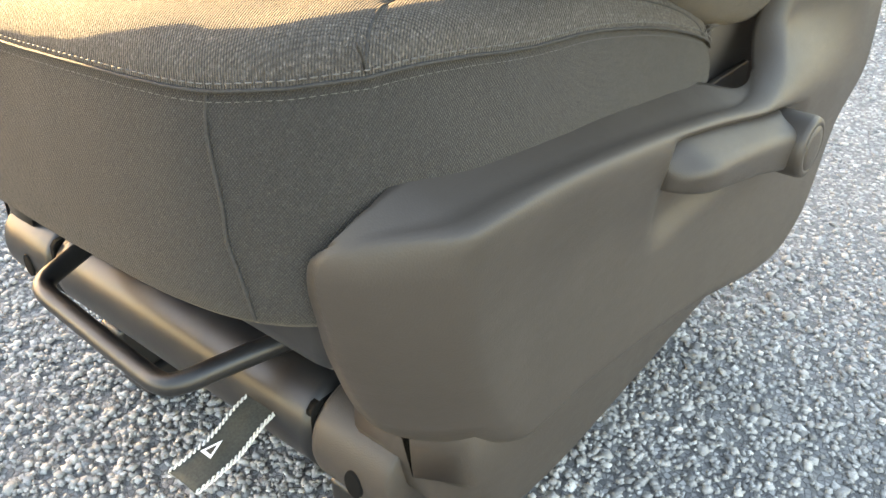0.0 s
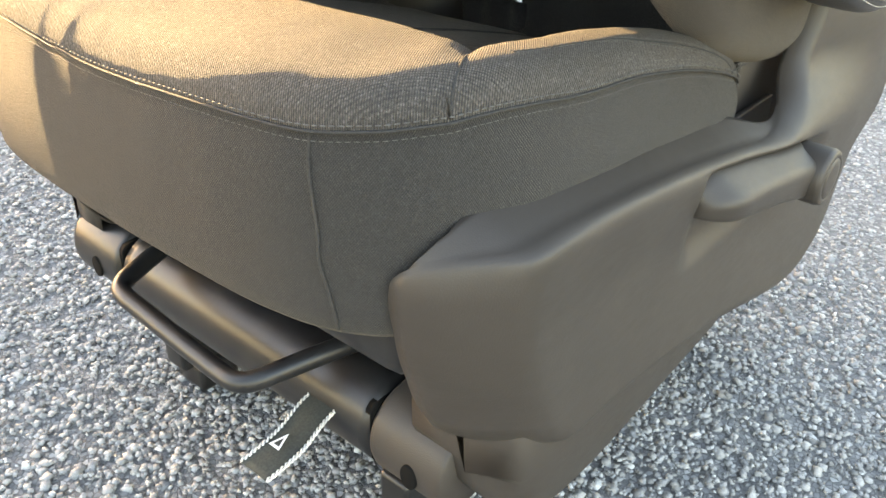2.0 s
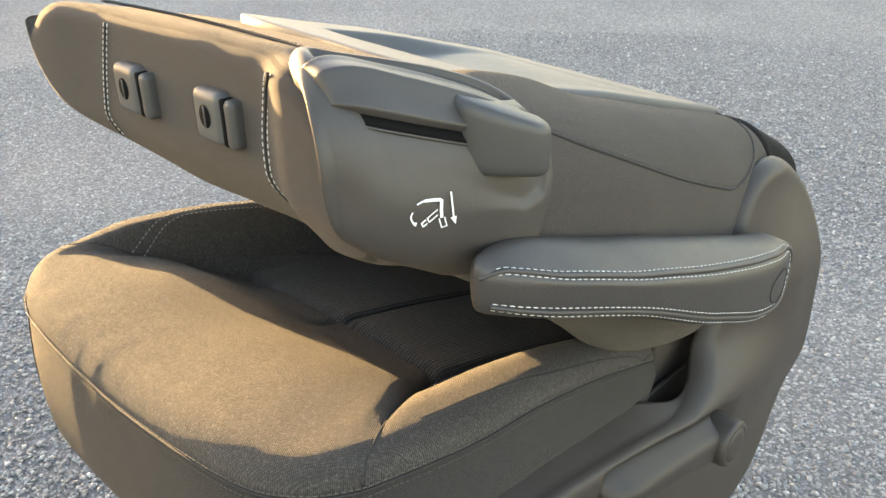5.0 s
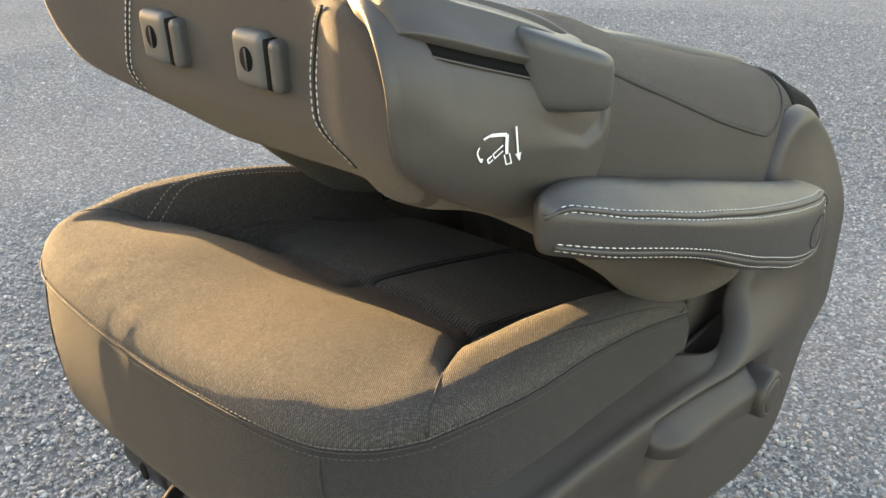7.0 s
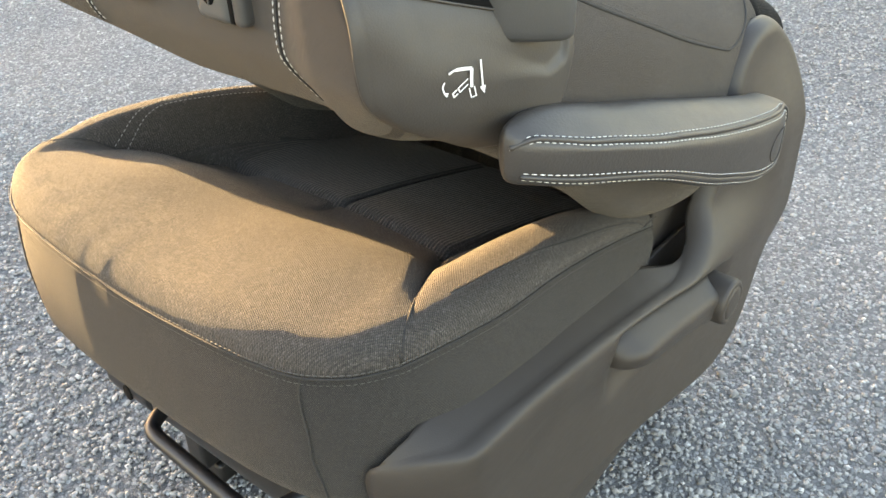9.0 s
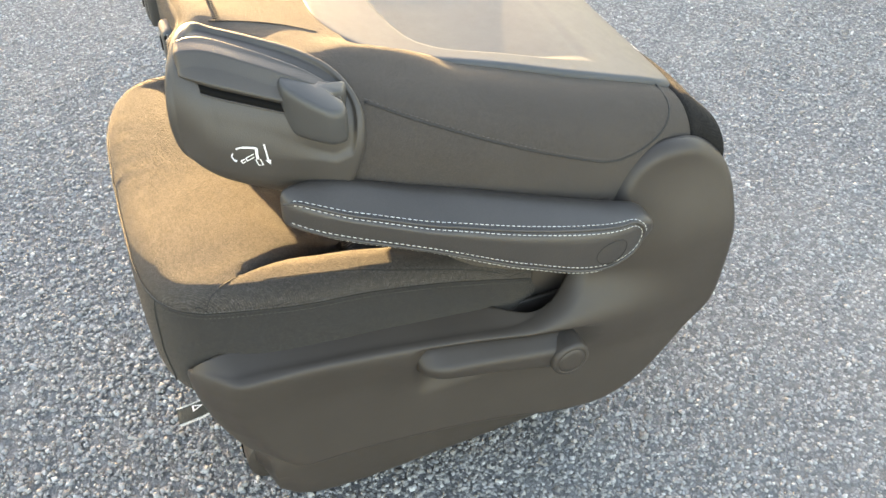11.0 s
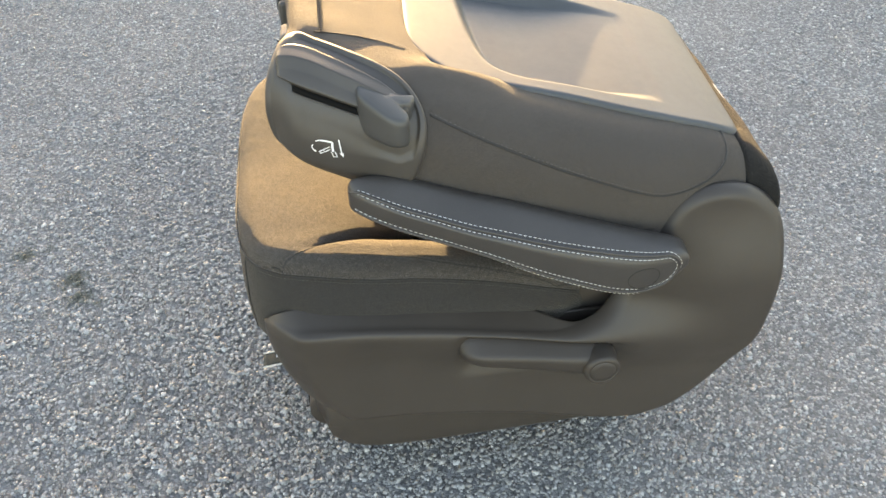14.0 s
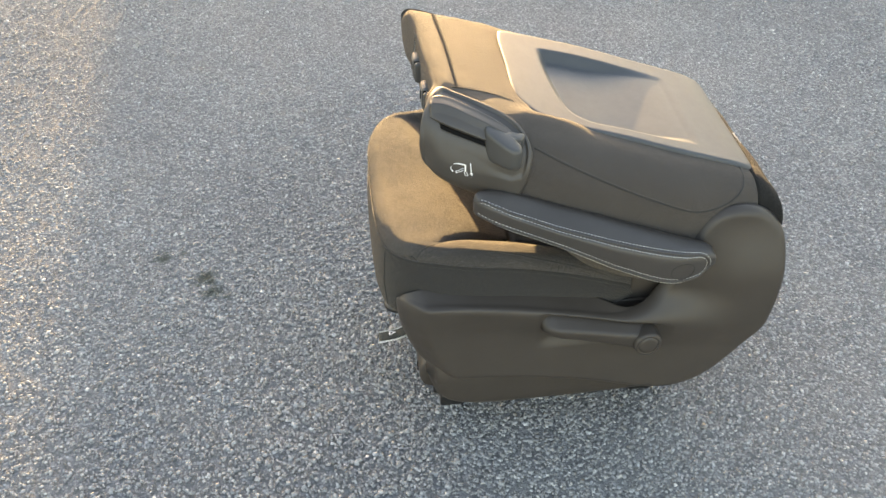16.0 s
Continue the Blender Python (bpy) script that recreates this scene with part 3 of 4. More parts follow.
        (0.19, 0.143), (0.11, 0.138), (-0.05, 0.178), (-0.20, 0.201), (-0.30, 0.205), (-0.342, 0.217), (-0.368, 0.249), (-0.387, 0.296), (-0.397, 0.338), (-0.400, 0.374)]


def ridge_z(x):
    return pchip([-0.45, -0.36, -0.29, -0.19, -0.07, 0.04, 0.18, 0.26, 0.34], [0.388, 0.400, 0.399, 0.387, 0.365, 0.340, 0.318, 0.308, 0.30], x)


def trim_face(x, z):
    """Distance of the shield's outer face from the seat's middle line, as y."""
    r = ridge_z(x)
    below = -0.080 + 0.010 * smooth(0.004, 0.075, r - z) * smooth(-0.38, -0.22, x) - 0.008 * smooth(0.08, 0.2, r - z) * smooth(-0.38, -0.22, x) + 0.006 * smooth(0.20, 0.33, x)
    above = -0.050 + 0.010 * smooth(0.40, 0.56, z) + 0.004 * smooth(0.24, 0.33, x) - 0.026 * smooth(0.13, 0.28, x) * (1 - smooth(0.40, 0.54, z))
    t = smooth(-0.004, 0.020 + 0.05 * smooth(0.02, 0.16, x), z - r)
    y = below * (1 - t) + above * t
    # shallow pocket behind the recline lever
    pocket = smooth(-0.14, -0.11, x) * (1 - smooth(0.10, 0.14, x)) * smooth(0.272, 0.30, z) * (1 - smooth(-0.014, -0.004, z - r))
    return y + 0.008 * pocket


def trim_shell():
    out = spline(TRIM, 420, True)
    centre = np.array((0.16, 0.29))
    rho = np.r_[1.0, 0.998, 0.994, 0.988, 0.98, 0.97, 0.958, 0.944, 0.928, np.linspace(0.91, 0.02, 70)]
    flat = disc_rings(out, centre, rho).reshape(-1, 2)
    d = edge_distance(flat, out)
    ledge = smooth(-0.02, 0.0, flat[:, 1] - ridge_z(flat[:, 0])) * (1 - smooth(0.05, 0.11, flat[:, 0]))
    dd = np.minimum(d / (0.016 * (1 - ledge) + 0.010 * ledge), 1)
    drop = (0.022 * (1 - ledge) + 0.012 * ledge) * (1 - np.sqrt(np.clip(1 - (1 - dd)**2, 0, 1)))
    # the front end is a broad facet that wraps round towards the cross tube
    near_edge = np.interp(flat[:, 1], [0.205, 0.217, 0.249, 0.296, 0.338, 0.374, 0.392], [-0.330, -0.342, -0.368, -0.387, -0.397, -0.400, -0.398])
    t = 1 - (flat[:, 0] - near_edge) / 0.046
    drop = drop + 0.050 * 0.5 * (t + np.sqrt(t * t + 0.03))
    y = trim_face(flat[:, 0], flat[:, 1]) + drop
    v = np.column_stack([flat[:, 0], y, flat[:, 1]])
    f = grid_faces(len(rho), 420, True)
    f.append(tuple(range((len(rho) - 1) * 420, len(rho) * 420)))
    # ledge that runs from the ridge in to the cushion, a little higher at its inner side
    top_run = [k for k in range(len(out)) if -0.394 < out[k, 0] < 0.075 and abs(out[k, 1] - float(ridge_z(out[k, 0]))) < (0.02 if out[k, 0] > -0.36 else 0.035)]
    top_run.sort(key=lambda k: out[k, 0])
    cols = 7
    b = len(v)
    strip = []
    for k in top_run:
        x, z0, y0 = out[k, 0], out[k, 1], v[k, 1]
        rise = math.sin(math.pi / 2 * min((x - out[top_run[0], 0]) / 0.05, 1.0))
        reach = max(0.022 * rise, -0.030 - y0) * (1 - float(smooth(-0.04, 0.075, x)))
        for t in np.linspace(0, 1, cols)[1:]:
            strip.append((x, y0 + 0.001 * t + reach * t, z0 + 0.014 * t * rise * (1 - float(smooth(-0.02, 0.06, x)))))
    v = np.vstack([v, strip])
    for i in range(len(top_run) - 1):
        r0 = [top_run[i]] + [b + i * (cols - 1) + j for j in range(cols - 1)]
        r1 = [top_run[i + 1]] + [b + (i + 1) * (cols - 1) + j for j in range(cols - 1)]
        f += [(r0[j], r1[j], r1[j + 1], r0[j + 1]) for j in range(cols - 1)]
    return v, f


def consistent(me):
    """Turn all faces of a mesh the same way out."""
    bm = bmesh.new()
    bm.from_mesh(me)
    bmesh.ops.recalc_face_normals(bm, faces=bm.faces)
    bm.to_mesh(me)
    bm.free()
    me.shade_smooth()


tv_, tf_ = trim_shell()
trim_near = part("side_trim", (tv_, tf_, PLASTIC), seat, "dark grained plastic side shield with hinge cover")
consistent(trim_near.data)
thicken(trim_near, 0.0028, -1.0)
mir = tv_.copy()
mir[:, 1] = 2 * YC - mir[:, 1] - 0.056
trim_far = part("side_trim", (mir, [q[::-1] for q in tf_], PLASTIC), seat, "dark grained plastic side shield")
consistent(trim_far.data)
thicken(trim_far, 0.0028, -1.0)


def build_lever():
    """Wedge-shaped handle under the ridge: a sloping upper facet, a crease, an upright face; it grows out of a round hub."""
    xs = np.r_[-0.1300, -0.1297, -0.1288, -0.127, -0.124, -0.120, np.linspace(-0.114, 0.072, 34)]
    v = []
    for x in xs:
        u = (x + 0.13) / 0.202
        e = math.sqrt(max(0.0, 1 - (1 - min(u / 0.20, 1))**2))
        zt = float(ridge_z(x)) - 0.008 - 0.014 * (1 - min(u / 0.14, 1))**2
        zb = float(np.interp(x, [-0.13, -0.009, 0.072], [0.331, 0.302, 0.276]))
        yt, yc = -0.070, -0.071 - 0.031 * e
        zc = zt - (zt - zb) * float(pchip([0, 0.25, 0.8, 1], [0.60, 0.46, 0.32, 0.26], u))
        top, mid, low = np.array((yt, zt)), np.array((yc, zc)), np.array((yc + 0.005 * e, zb))
        prof = [(yt + 0.012, zt - 0.002), tuple(top), tuple(top + (mid - top) * 0.04 + (0, 0.0008)), tuple(top + (mid - top) * 0.4), tuple(top + (mid - top) * 0.74)]
        p0, p2 = top + (mid - top) * 0.74, mid + (low - mid) * 0.30
        prof += [tuple((1 - t)**2 * p0 + 2 * t * (1 - t) * mid + t * t * p2) for t in (0.25, 0.5, 0.75)] + [tuple(p2), tuple(mid + (low - mid) * 0.6), tuple(mid + (low - mid) * 0.9)]
        prof += [(yc + (0.007 * e), zb - 0.0008), (yc + 0.012 * e, zb - 0.001), (yt + 0.012, zb)]
        v += [(x, y, z) for y, z in prof]
    m = len(prof)
    f = grid_faces(len(xs), m, True) + [tuple(range(m))[::-1], tuple(range((len(xs) - 1) * m, len(xs) * m))]
    lever = part("recline_lever", (v, f, PLASTIC), trim_near, "long dark plastic recline lever")
    ring_r = [0.0, 0.022, 0.0265, 0.0275, 0.0275, 0.026, 0.0225, 0.0205, 0.020, 0.0195, 0.012, 0.0]
    ring_y = [-0.070, -0.070, -0.072, -0.076, -0.103, -0.1075, -0.1088, -0.1088, -0.1070, -0.1088, -0.1095, -0.1097]
    v, f = lathe(ring_r, ring_y, (0.076, 0, 0.297), 40)
    part("lever_hub", (v, f, PLASTIC), trim_near, "round plastic lever hub with cap")
    return lever


def lathe(radii, ys, at, m):
    """Turned body round an axis along y."""
    v = []
    for r, y in zip(radii, ys):
        for a in np.linspace(0, 2 * math.pi, m, endpoint=False):
            v.append((at[0] + r * math.cos(a), at[1] + y, at[2] + r * math.sin(a)))
    return v, grid_faces(len(radii), m, True)


build_lever()


# -- base: rail covers, front cross tube, feet --
def build_skirt(sign):
    """Tapering cover over a floor rail, below the shield."""
    xs = np.r_[-0.345, -0.343, -0.337, np.linspace(-0.325, 0.20, 24), 0.215]
    v = []
    m = 9
    for x in xs:
        lo = pchip([-0.345, -0.335, -0.31, -0.26, -0.1, 0.0, 0.13, 0.25], [0.205, 0.165, 0.138, 0.119, 0.106, 0.100, 0.098, 0.098], x)
        y0 = pchip([-0.345, -0.30, 0.0, 0.25], [-0.048, -0.060, -0.042, -0.026], x)
        inn = max(0.0, (-0.325 - x) * 1.5)
        prof = [(0.045, lo), (0.012, lo - 0.002), (0.003, lo + 0.003), (0.0, lo + 0.010), (-0.004, lo + 0.035), (-0.007, 0.19), (-0.006, 0.235), (0.01, 0.25), (0.045, 0.25)]
        for dy, z in prof:
            y = y0 + dy + inn
            v.append((x, y if sign < 0 else 2 * YC - y, z))
    f = grid_faces(len(xs), m, True)
    f += [tuple(range(m))[::-1], tuple(range((len(xs) - 1) * m, len(xs) * m))]
    part("rail_cover", (v, f, PLASTIC), seat, "dark plastic cover over the floor rail")


def tube_profile(k):
    """Rounded x-z outline of the front cross tube, scaled about its middle."""
    p = spline([(-0.352, 0.150), (-0.356, 0.172), (-0.348, 0.194), (-0.325, 0.208), (-0.296, 0.206), (-0.285, 0.18), (-0.292, 0.145), (-0.318, 0.134), (-0.34, 0.136)], 40, True)
    return p.mean(0) + (p - p.mean(0)) * k


def build_base():
    for s in (-1, 1):
        build_skirt(s)
        y = 0.055 if s < 0 else 2 * YC - 0.055
        bm_part("floor_rail", rounded_box((0.50, 0.035, 0.06), 0.006), METAL, seat, Matrix.Translation((-0.07, y + (0.02 if s < 0 else -0.02), 0.062)), "black steel floor rail")
        for x in (-0.28, 0.15):
            bm_part("foot", rounded_box((0.05, 0.05, 0.034), 0.006), METAL, seat, Matrix.Translation((x, y + (0.02 if s < 0 else -0.02), 0.015)), "black steel foot")
        # added plate that keeps bright ground out of the hinge gap
        bm_part("hinge_blind", rounded_box((0.22, 0.008, 0.26), 0.003, 2), PLASTIC, seat, Matrix.Translation((0.17, -0.006 if s < 0 else 2 * YC + 0.006, 0.33)), "dark plate added to darken the hinge gap")
        bm_part("rail_bracket", rounded_box((0.30, 0.012, 0.22), 0.004), METAL, seat, Matrix.Translation((-0.06, y, 0.19)), "black steel bracket")
        # end piece that carries on the cross tube past a narrow slit, with a black oval for the hole in its front
        y0, y1 = (0.063, -0.012) if s < 0 else (2 * YC - 0.062, 2 * YC + 0.022)
        prof = tube_profile(1.03)
        steps = ((0.0, 0.96), (0.03, 0.99), (0.08, 1.0), (0.92, 1.0), (0.97, 0.99), (1.0, 0.96))
        ctr = prof.mean(0)
        v = [(*(ctr + (q - ctr) * k), y0 + (y1 - y0) * t) for t, k in steps for q in prof]
        v = [(x, y, z) for x, z, y in v]
        f = grid_faces(len(steps), len(prof), True) + [tuple(range(len(prof)))[::-1], tuple(range((len(steps) - 1) * len(prof), len(steps) * len(prof)))]
        piece = part("end_bracket", (v, f, PLASTIC if s < 0 else METAL), seat, "dark end bracket of the cross tube")
        # black block that gives the slit its dark inside
        bm_part("slit_core", rounded_box((0.060, 0.014, 0.062), 0.012, 3), BLACK, piece, Matrix.Translation((-0.320, y0 + (0.005 if s < 0 else -0.005), 0.170)))
        # flat black disc painted in for the shade of the oval hole
        v, f = lathe([0.0, 0.0094, 0.0098, 0.0104], [0.0003, 0.0003, 0.0002, -0.002], (0, 0, 0), 24)
        m = Matrix.Translation((-0.3584, 0.020 if s < 0 else 0.462, 0.163)) @ Matrix.Rotation(radians(90), 4, "Z") @ Matrix.Diagonal((0.8, 1, 1.2, 1))
        part("bolt_hole_shade", ([m @ Vector(q) for q in v], f, BLACK), piece)
    # added plate that darkens the gap beside the cushion
    bm_part("side_blind", rounded_box((0.34, 0.006, 0.17), 0.002, 2), PLASTIC, seat, Matrix.Translation((-0.04, -0.018, 0.255)), "dark plate added behind the side shield to block bright ground")
    # cross tube
    ys = np.linspace(0.068, 2 * YC - 0.074, 40)
    prof = tube_profile(1.0)
    v = [(x, y, z) for y in ys for x, z in prof]
    f = grid_faces(40, 40, True) + [tuple(range(40))[::-1], tuple(range(39 * 40, 40 * 40))]
    part("cross_tube", (v, f, METAL), seat, "satin black front cross tube")
    # adjusting bar
    pts = spline([(-0.26, 0.092, 0.226), (-0.33, 0.116, 0.224), (-0.372, 0.134, 0.218), (-0.396, 0.146, 0.213), (-0.406, 0.160, 0.210), (-0.407, 0.19, 0.210), (-0.406, 0.28, 0.216),
                  (-0.405, 0.318, 0.219), (-0.397, 0.332, 0.221), (-0.376, 0.340, 0.223), (-0.33, 0.354, 0.226), (-0.26, 0.376, 0.23)], 90)
    part("adjusting_bar", (*tube(pts, 0.0088, 16), METAL), seat, "glossy black bent steel adjusting bar")
    # mechanism seen behind the bar
    bm_part("mechanism_bracket", rounded_box((0.10, 0.03, 0.05), 0.008), METAL, seat, Matrix.Translation((-0.22, 0.30, 0.14)), "black steel bracket")


def build_strap():
    """Pull strap of dark webbing with pale cord edges and a printed triangle."""
    n, m = 20, 9
    v = []
    path = spline([(-0.318, 0.190), (-0.345, 0.180), (-0.37, 0.174), (-0.40, 0.168), (-0.432, 0.163)], n)
    for i, (x, z) in enumerate(path):
        for j in range(m):
            t = j / (m - 1)
            v.append((x, 0.100 + 0.031 * t + 0.004 * math.sin(i * 0.3), z + 0.001 * math.sin(t * 3.14) + 0.0006 * math.sin(i * 0.9)))
    strap = part("pull_strap", (v, grid_faces(n, m), WEBBING), seat, "dark green webbing pull strap")
    thicken(strap, 0.002, 0.0)
    for t in (0, m - 1):
        edge = np.array([v[i * m + t] for i in range(n)])
        edge = spline(edge, 160)
        k = np.arange(160)
        two = [tube(edge + np.column_stack([0 * k, 0.0011 * np.cos(k * 0.55 + ph), 0.0011 * np.sin(k * 0.55 + ph) + 0.0008]), 0.0009, 6) for ph in (0, math.pi)]
        part("strap_edge", (*join(two), THREAD), strap, "pale twisted cord edge")
    a, b, c = (-0.410, 0.1205, 0.1712), (-0.410, 0.1085, 0.1712), (-0.394, 0.1145, 0.1738)
    ctr = np.mean([a, b, c], 0)
    tri = [np.array(q) + (0, 0, 0.0006) for q in (a, b, c)]
    inn = [ctr + (q - ctr) * 0.55 + (0, 0, 0.0003) for q in tri]
    part("printed_triangle", (tri + inn, [(0, 1, 4, 3), (1, 2, 5, 4), (2, 0, 3, 5)], WHITE, True), strap, "white printed triangle")


build_base()
build_strap()


# -- backrest, folded forward over the cushion --
BX = [-0.318, -0.30, -0.26, -0.20, -0.12, -0.02, 0.10, 0.20, 0.27, 0.32, 0.345]
B_NEAR = [0.016, -0.002, -0.014, -0.026, -0.033, -0.038, -0.038, -0.028, -0.016, 0.012, 0.030]
B_FAR = [0.478, 0.488, 0.494, 0.497, 0.495, 0.49, 0.485, 0.48, 0.465, 0.44, 0.41]
B_TOP = [0.764, 0.762, 0.750, 0.731, 0.706, 0.674, 0.636, 0.605, 0.581, 0.550, 0.515]
B_LOW = [0.604, 0.602, 0.590, 0.561, 0.499, 0.417, 0.376, 0.362, 0.375, 0.42, 0.47]
B_RT = [0.062, 0.070, 0.075, 0.076, 0.076, 0.078, 0.080, 0.075, 0.062, 0.045, 0.028]
B_RB = [0.052, 0.055, 0.055, 0.05, 0.045, 0.042, 0.045, 0.045, 0.045, 0.04, 0.025]
NSEC = (10, 24, 26, 34, 40, 14, 16, 14, 30)


def back_params(x):
    return [float(pchip(BX, a, x)) for a in (B_NEAR, B_FAR, B_TOP, B_LOW, B_RT, B_RB)]


def back_section(x, inset=0.0):
    """Closed y-z outline of the backrest at x, from the middle of its underside round by the near side."""
    y0, y1, zt, zl, rt, rb = back_params(x)
    y0, y1, zt, zl = y0 + inset, y1 - inset, zt - inset, zl + inset
    h = zt - zl
    rt, rb = min(rt, h * 0.5) , min(rb, h * 0.42)
    ym = 0.5 * (y0 + y1)

    def arc(cy, cz, r, a0, a1, n):
        a = np.radians(np.linspace(a0, a1, n, endpoint=False))
        return np.column_stack([cy + r * np.cos(a), cz + r * np.sin(a)])

    def seg(a, b, n):
        t = np.linspace(0, 1, n, endpoint=False)[:, None]
        return np.asarray(a) + (np.asarray(b) - np.asarray(a)) * t

    p = [seg((ym, zl), (y0 + rb, zl), NSEC[0] + 5), arc(y0 + rb, zl + rb, rb, 270, 180, NSEC[1]), seg((y0, zl + rb), (y0, zt - rt), NSEC[2]),
         arc(y0 + rt, zt - rt, rt, 180, 90, NSEC[3]), seg((y0 + rt, zt), (y1 - rt, zt), NSEC[4]), arc(y1 - rt, zt - rt, rt, 90, 0, NSEC[5]),
         seg((y1, zt - rt), (y1, zl + rb), NSEC[6]), arc(y1 - rb, zl + rb, rb, 0, -90, NSEC[7]), seg((y1 - rb, zl), (ym, zl), NSEC[8] - 15)]
    p = np.vstack(p)
    # the padded middle of the underside lies higher than its side bolsters
    lift = smooth(0.0, 0.10, 0.5 * (y1 - y0) - 0.035 - np.abs(p[:, 0] - ym)) * smooth(0.5, 0.0, (p[:, 1] - zl) / h)
    p[:, 1] += lift * float(pchip([-0.32, -0.28, -0.20, -0.10, 0.0, 0.1, 0.2, 0.3, 0.345], [0, 0, 0.022, 0.085, 0.118, 0.11, 0.085, 0.03, 0.0], x))
    # the far lower corner of the headrest end is cut away in a long curve
    far = smooth(0.26, 0.50, p[:, 0])**1.3 * (1 - smooth(-0.28, -0.10, x)) * (1 - smooth(0.35, 0.9, (p[:, 1] - zl) / h))
    p[:, 1] += 0.075 * far
    # the hard back panel is let into the upper side
    p[:, 1] -= 0.020 * smooth(0.066, 0.086, p[:, 0]) * smooth(0.400, 0.380, p[:, 0]) * smooth(-0.15, -0.12, x) * smooth(0.305, 0.285, x) * smooth(0.8, 0.95, (p[:, 1] - zl) / h)
    # padded swell of the cloth between the catch housing and the back panel
    p[:, 1] += 0.009 * np.exp(-((p[:, 0] - 0.055) / 0.024)**2) * smooth(-0.20, -0.15, x) * (1 - smooth(-0.10, -0.02, x)) * smooth(0.7, 0.9, (p[:, 1] - zl) / h)
    # crown of the upper side
    p[:, 1] += 0.004 * np.cos(np.clip((p[:, 0] - ym) / (0.5 * (y1 - y0)), -1, 1) * 1.57) * smooth(0.6, 1.0, (p[:, 1] - zl) / h)
    return p


def end_shift(y, x, z=0.72):
    """The far wing of the headrest end stands further out than the near side, and its foot draws back."""
    w = 1 - smooth(-0.30, -0.18, x)
    return w * (0.040 * smooth(0.675, 0.595, z) - 0.010 * smooth(0.05, 0.45, y) - 0.016 * smooth(0.34, 0.47, y) - 0.017 * smooth(0.118, 0.070, y))


def build_backrest():
    xs = np.r_[-0.3175, -0.316, -0.313, -0.309, -0.304, np.linspace(-0.298, 0.31, 74)]
    inset = np.r_[0.0115, 0.008, 0.0048, 0.0022, 0.0006, np.zeros(74)]
    rows = []
    for x, i in zip(xs, inset):
        p = back_section(x, i)
        rows.append(np.column_stack([x + end_shift(p[:, 0], x, p[:, 1]), p]))
    # headrest end, closed towards its middle line
    rim = rows[0][:, 1:]
    cap = []
    for k in (0.0, 0.15, 0.3, 0.45, 0.6, 0.72, 0.82, 0.9, 0.95):
        q = rim.copy()
        q[:, 1] = 0.69 + (q[:, 1] - 0.69) * k
        q[:, 0] = YC + (q[:, 0] - YC) * (0.9 + 0.1 * k)
        cap.append(np.column_stack([-0.318 - 0.0006 * (1 - k) + end_shift(q[:, 0], -0.318, q[:, 1]), q]))
    rows = cap + rows
    xs = np.r_[np.full(9, -0.318), xs]
    g = np.stack(rows)
    n = g.shape[1]
    v = g.reshape(-1, 3)
    pk = np.array([noise.noise((q[0] * 20, q[1] * 20, q[2] * 20)) for q in v])
    v = v + np.column_stack([0 * pk, 0 * pk, 0.0012 * pk])
    f = grid_faces(len(xs), n, True) + [tuple(range((len(xs) - 1) * n, len(xs) * n))]
    sec = np.concatenate([np.zeros((len(xs), 1)), np.cumsum(np.linalg.norm(np.diff(g[:, :, 1:], axis=1), axis=2), axis=1)], 1)
    uv = np.column_stack([v[:, 0] * 1.05, sec.reshape(-1)])
    ends = np.repeat(np.arange(len(xs)) < 12, n)
    uv[ends] = v[ends][:, 1:]
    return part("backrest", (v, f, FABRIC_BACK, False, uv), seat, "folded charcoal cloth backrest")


back = build_backrest()


def build_rear_roll():
    """Dark cloth gathered round the foot of the backrest."""
    rows = []
    for x, i in ((0.278, 0.004), (0.280, -0.001), (0.286, -0.0045), (0.300, -0.006), (0.324, -0.006), (0.334, -0.004), (0.341, 0.001), (0.346, 0.008), (0.349, 0.018)):
        p = back_section(min(x, 0.3449), i)
        p[:, 0] -= 0.036 * float(smooth(0.298, 0.322, x)) * smooth(0.12, 0.0, p[:, 0])
        wob = np.array([0.0025 * noise.noise((q[0] * 14, q[1] * 14, x * 60)) for q in p])
        rows.append(np.column_stack([np.full(len(p), x) + 0.4 * wob, p[:, 0], p[:, 1] + wob]))
    g = np.stack(rows)
    n = g.shape[1]
    f = grid_faces(len(rows), n, True) + [tuple(range((len(rows) - 1) * n, len(rows) * n))]
    v = g.reshape(-1, 3)
    part("rear_roll", (v, f, FABRIC_DARK, False, v[:, 1:]), back, "black gathered cloth at the foot of the backrest")


build_rear_roll()


def on_back(x, a):
    """Point of the backrest's near side: a metres up from the foot of its upright wall, running over the top edge."""
    p = back_section(x)
    i0 = NSEC[0] + 5
    run = p[i0:i0 + NSEC[1] + NSEC[2] + NSEC[3] + NSEC[4]]
    s = np.r_[0, np.cumsum(np.linalg.norm(np.diff(run, axis=0), axis=1))]
    s = s - s[NSEC[1]]
    y, z = np.interp(a, s, run[:, 0]), np.interp(a, s, run[:, 1])
    return np.array((x + float(end_shift(y, x, z)), y, z))


def back_frame(x, a, e=0.002):
    p = on_back(x, a)
    du, dv = on_back(min(x + e, 0.34), a) - p, on_back(x, a + e) - on_back(x, a - e)
    n = np.cross(dv, du)
    n /= np.linalg.norm(n) + 1e-12
    y0, y1, zt, zl, _, _ = back_params(x)
    if n @ (p - np.array((x, 0.5 * (y0 + y1), 0.5 * (zt + zl)))) < 0:
        n = -n
    return p, n


def back_patch(outline, centre, scales, rise):
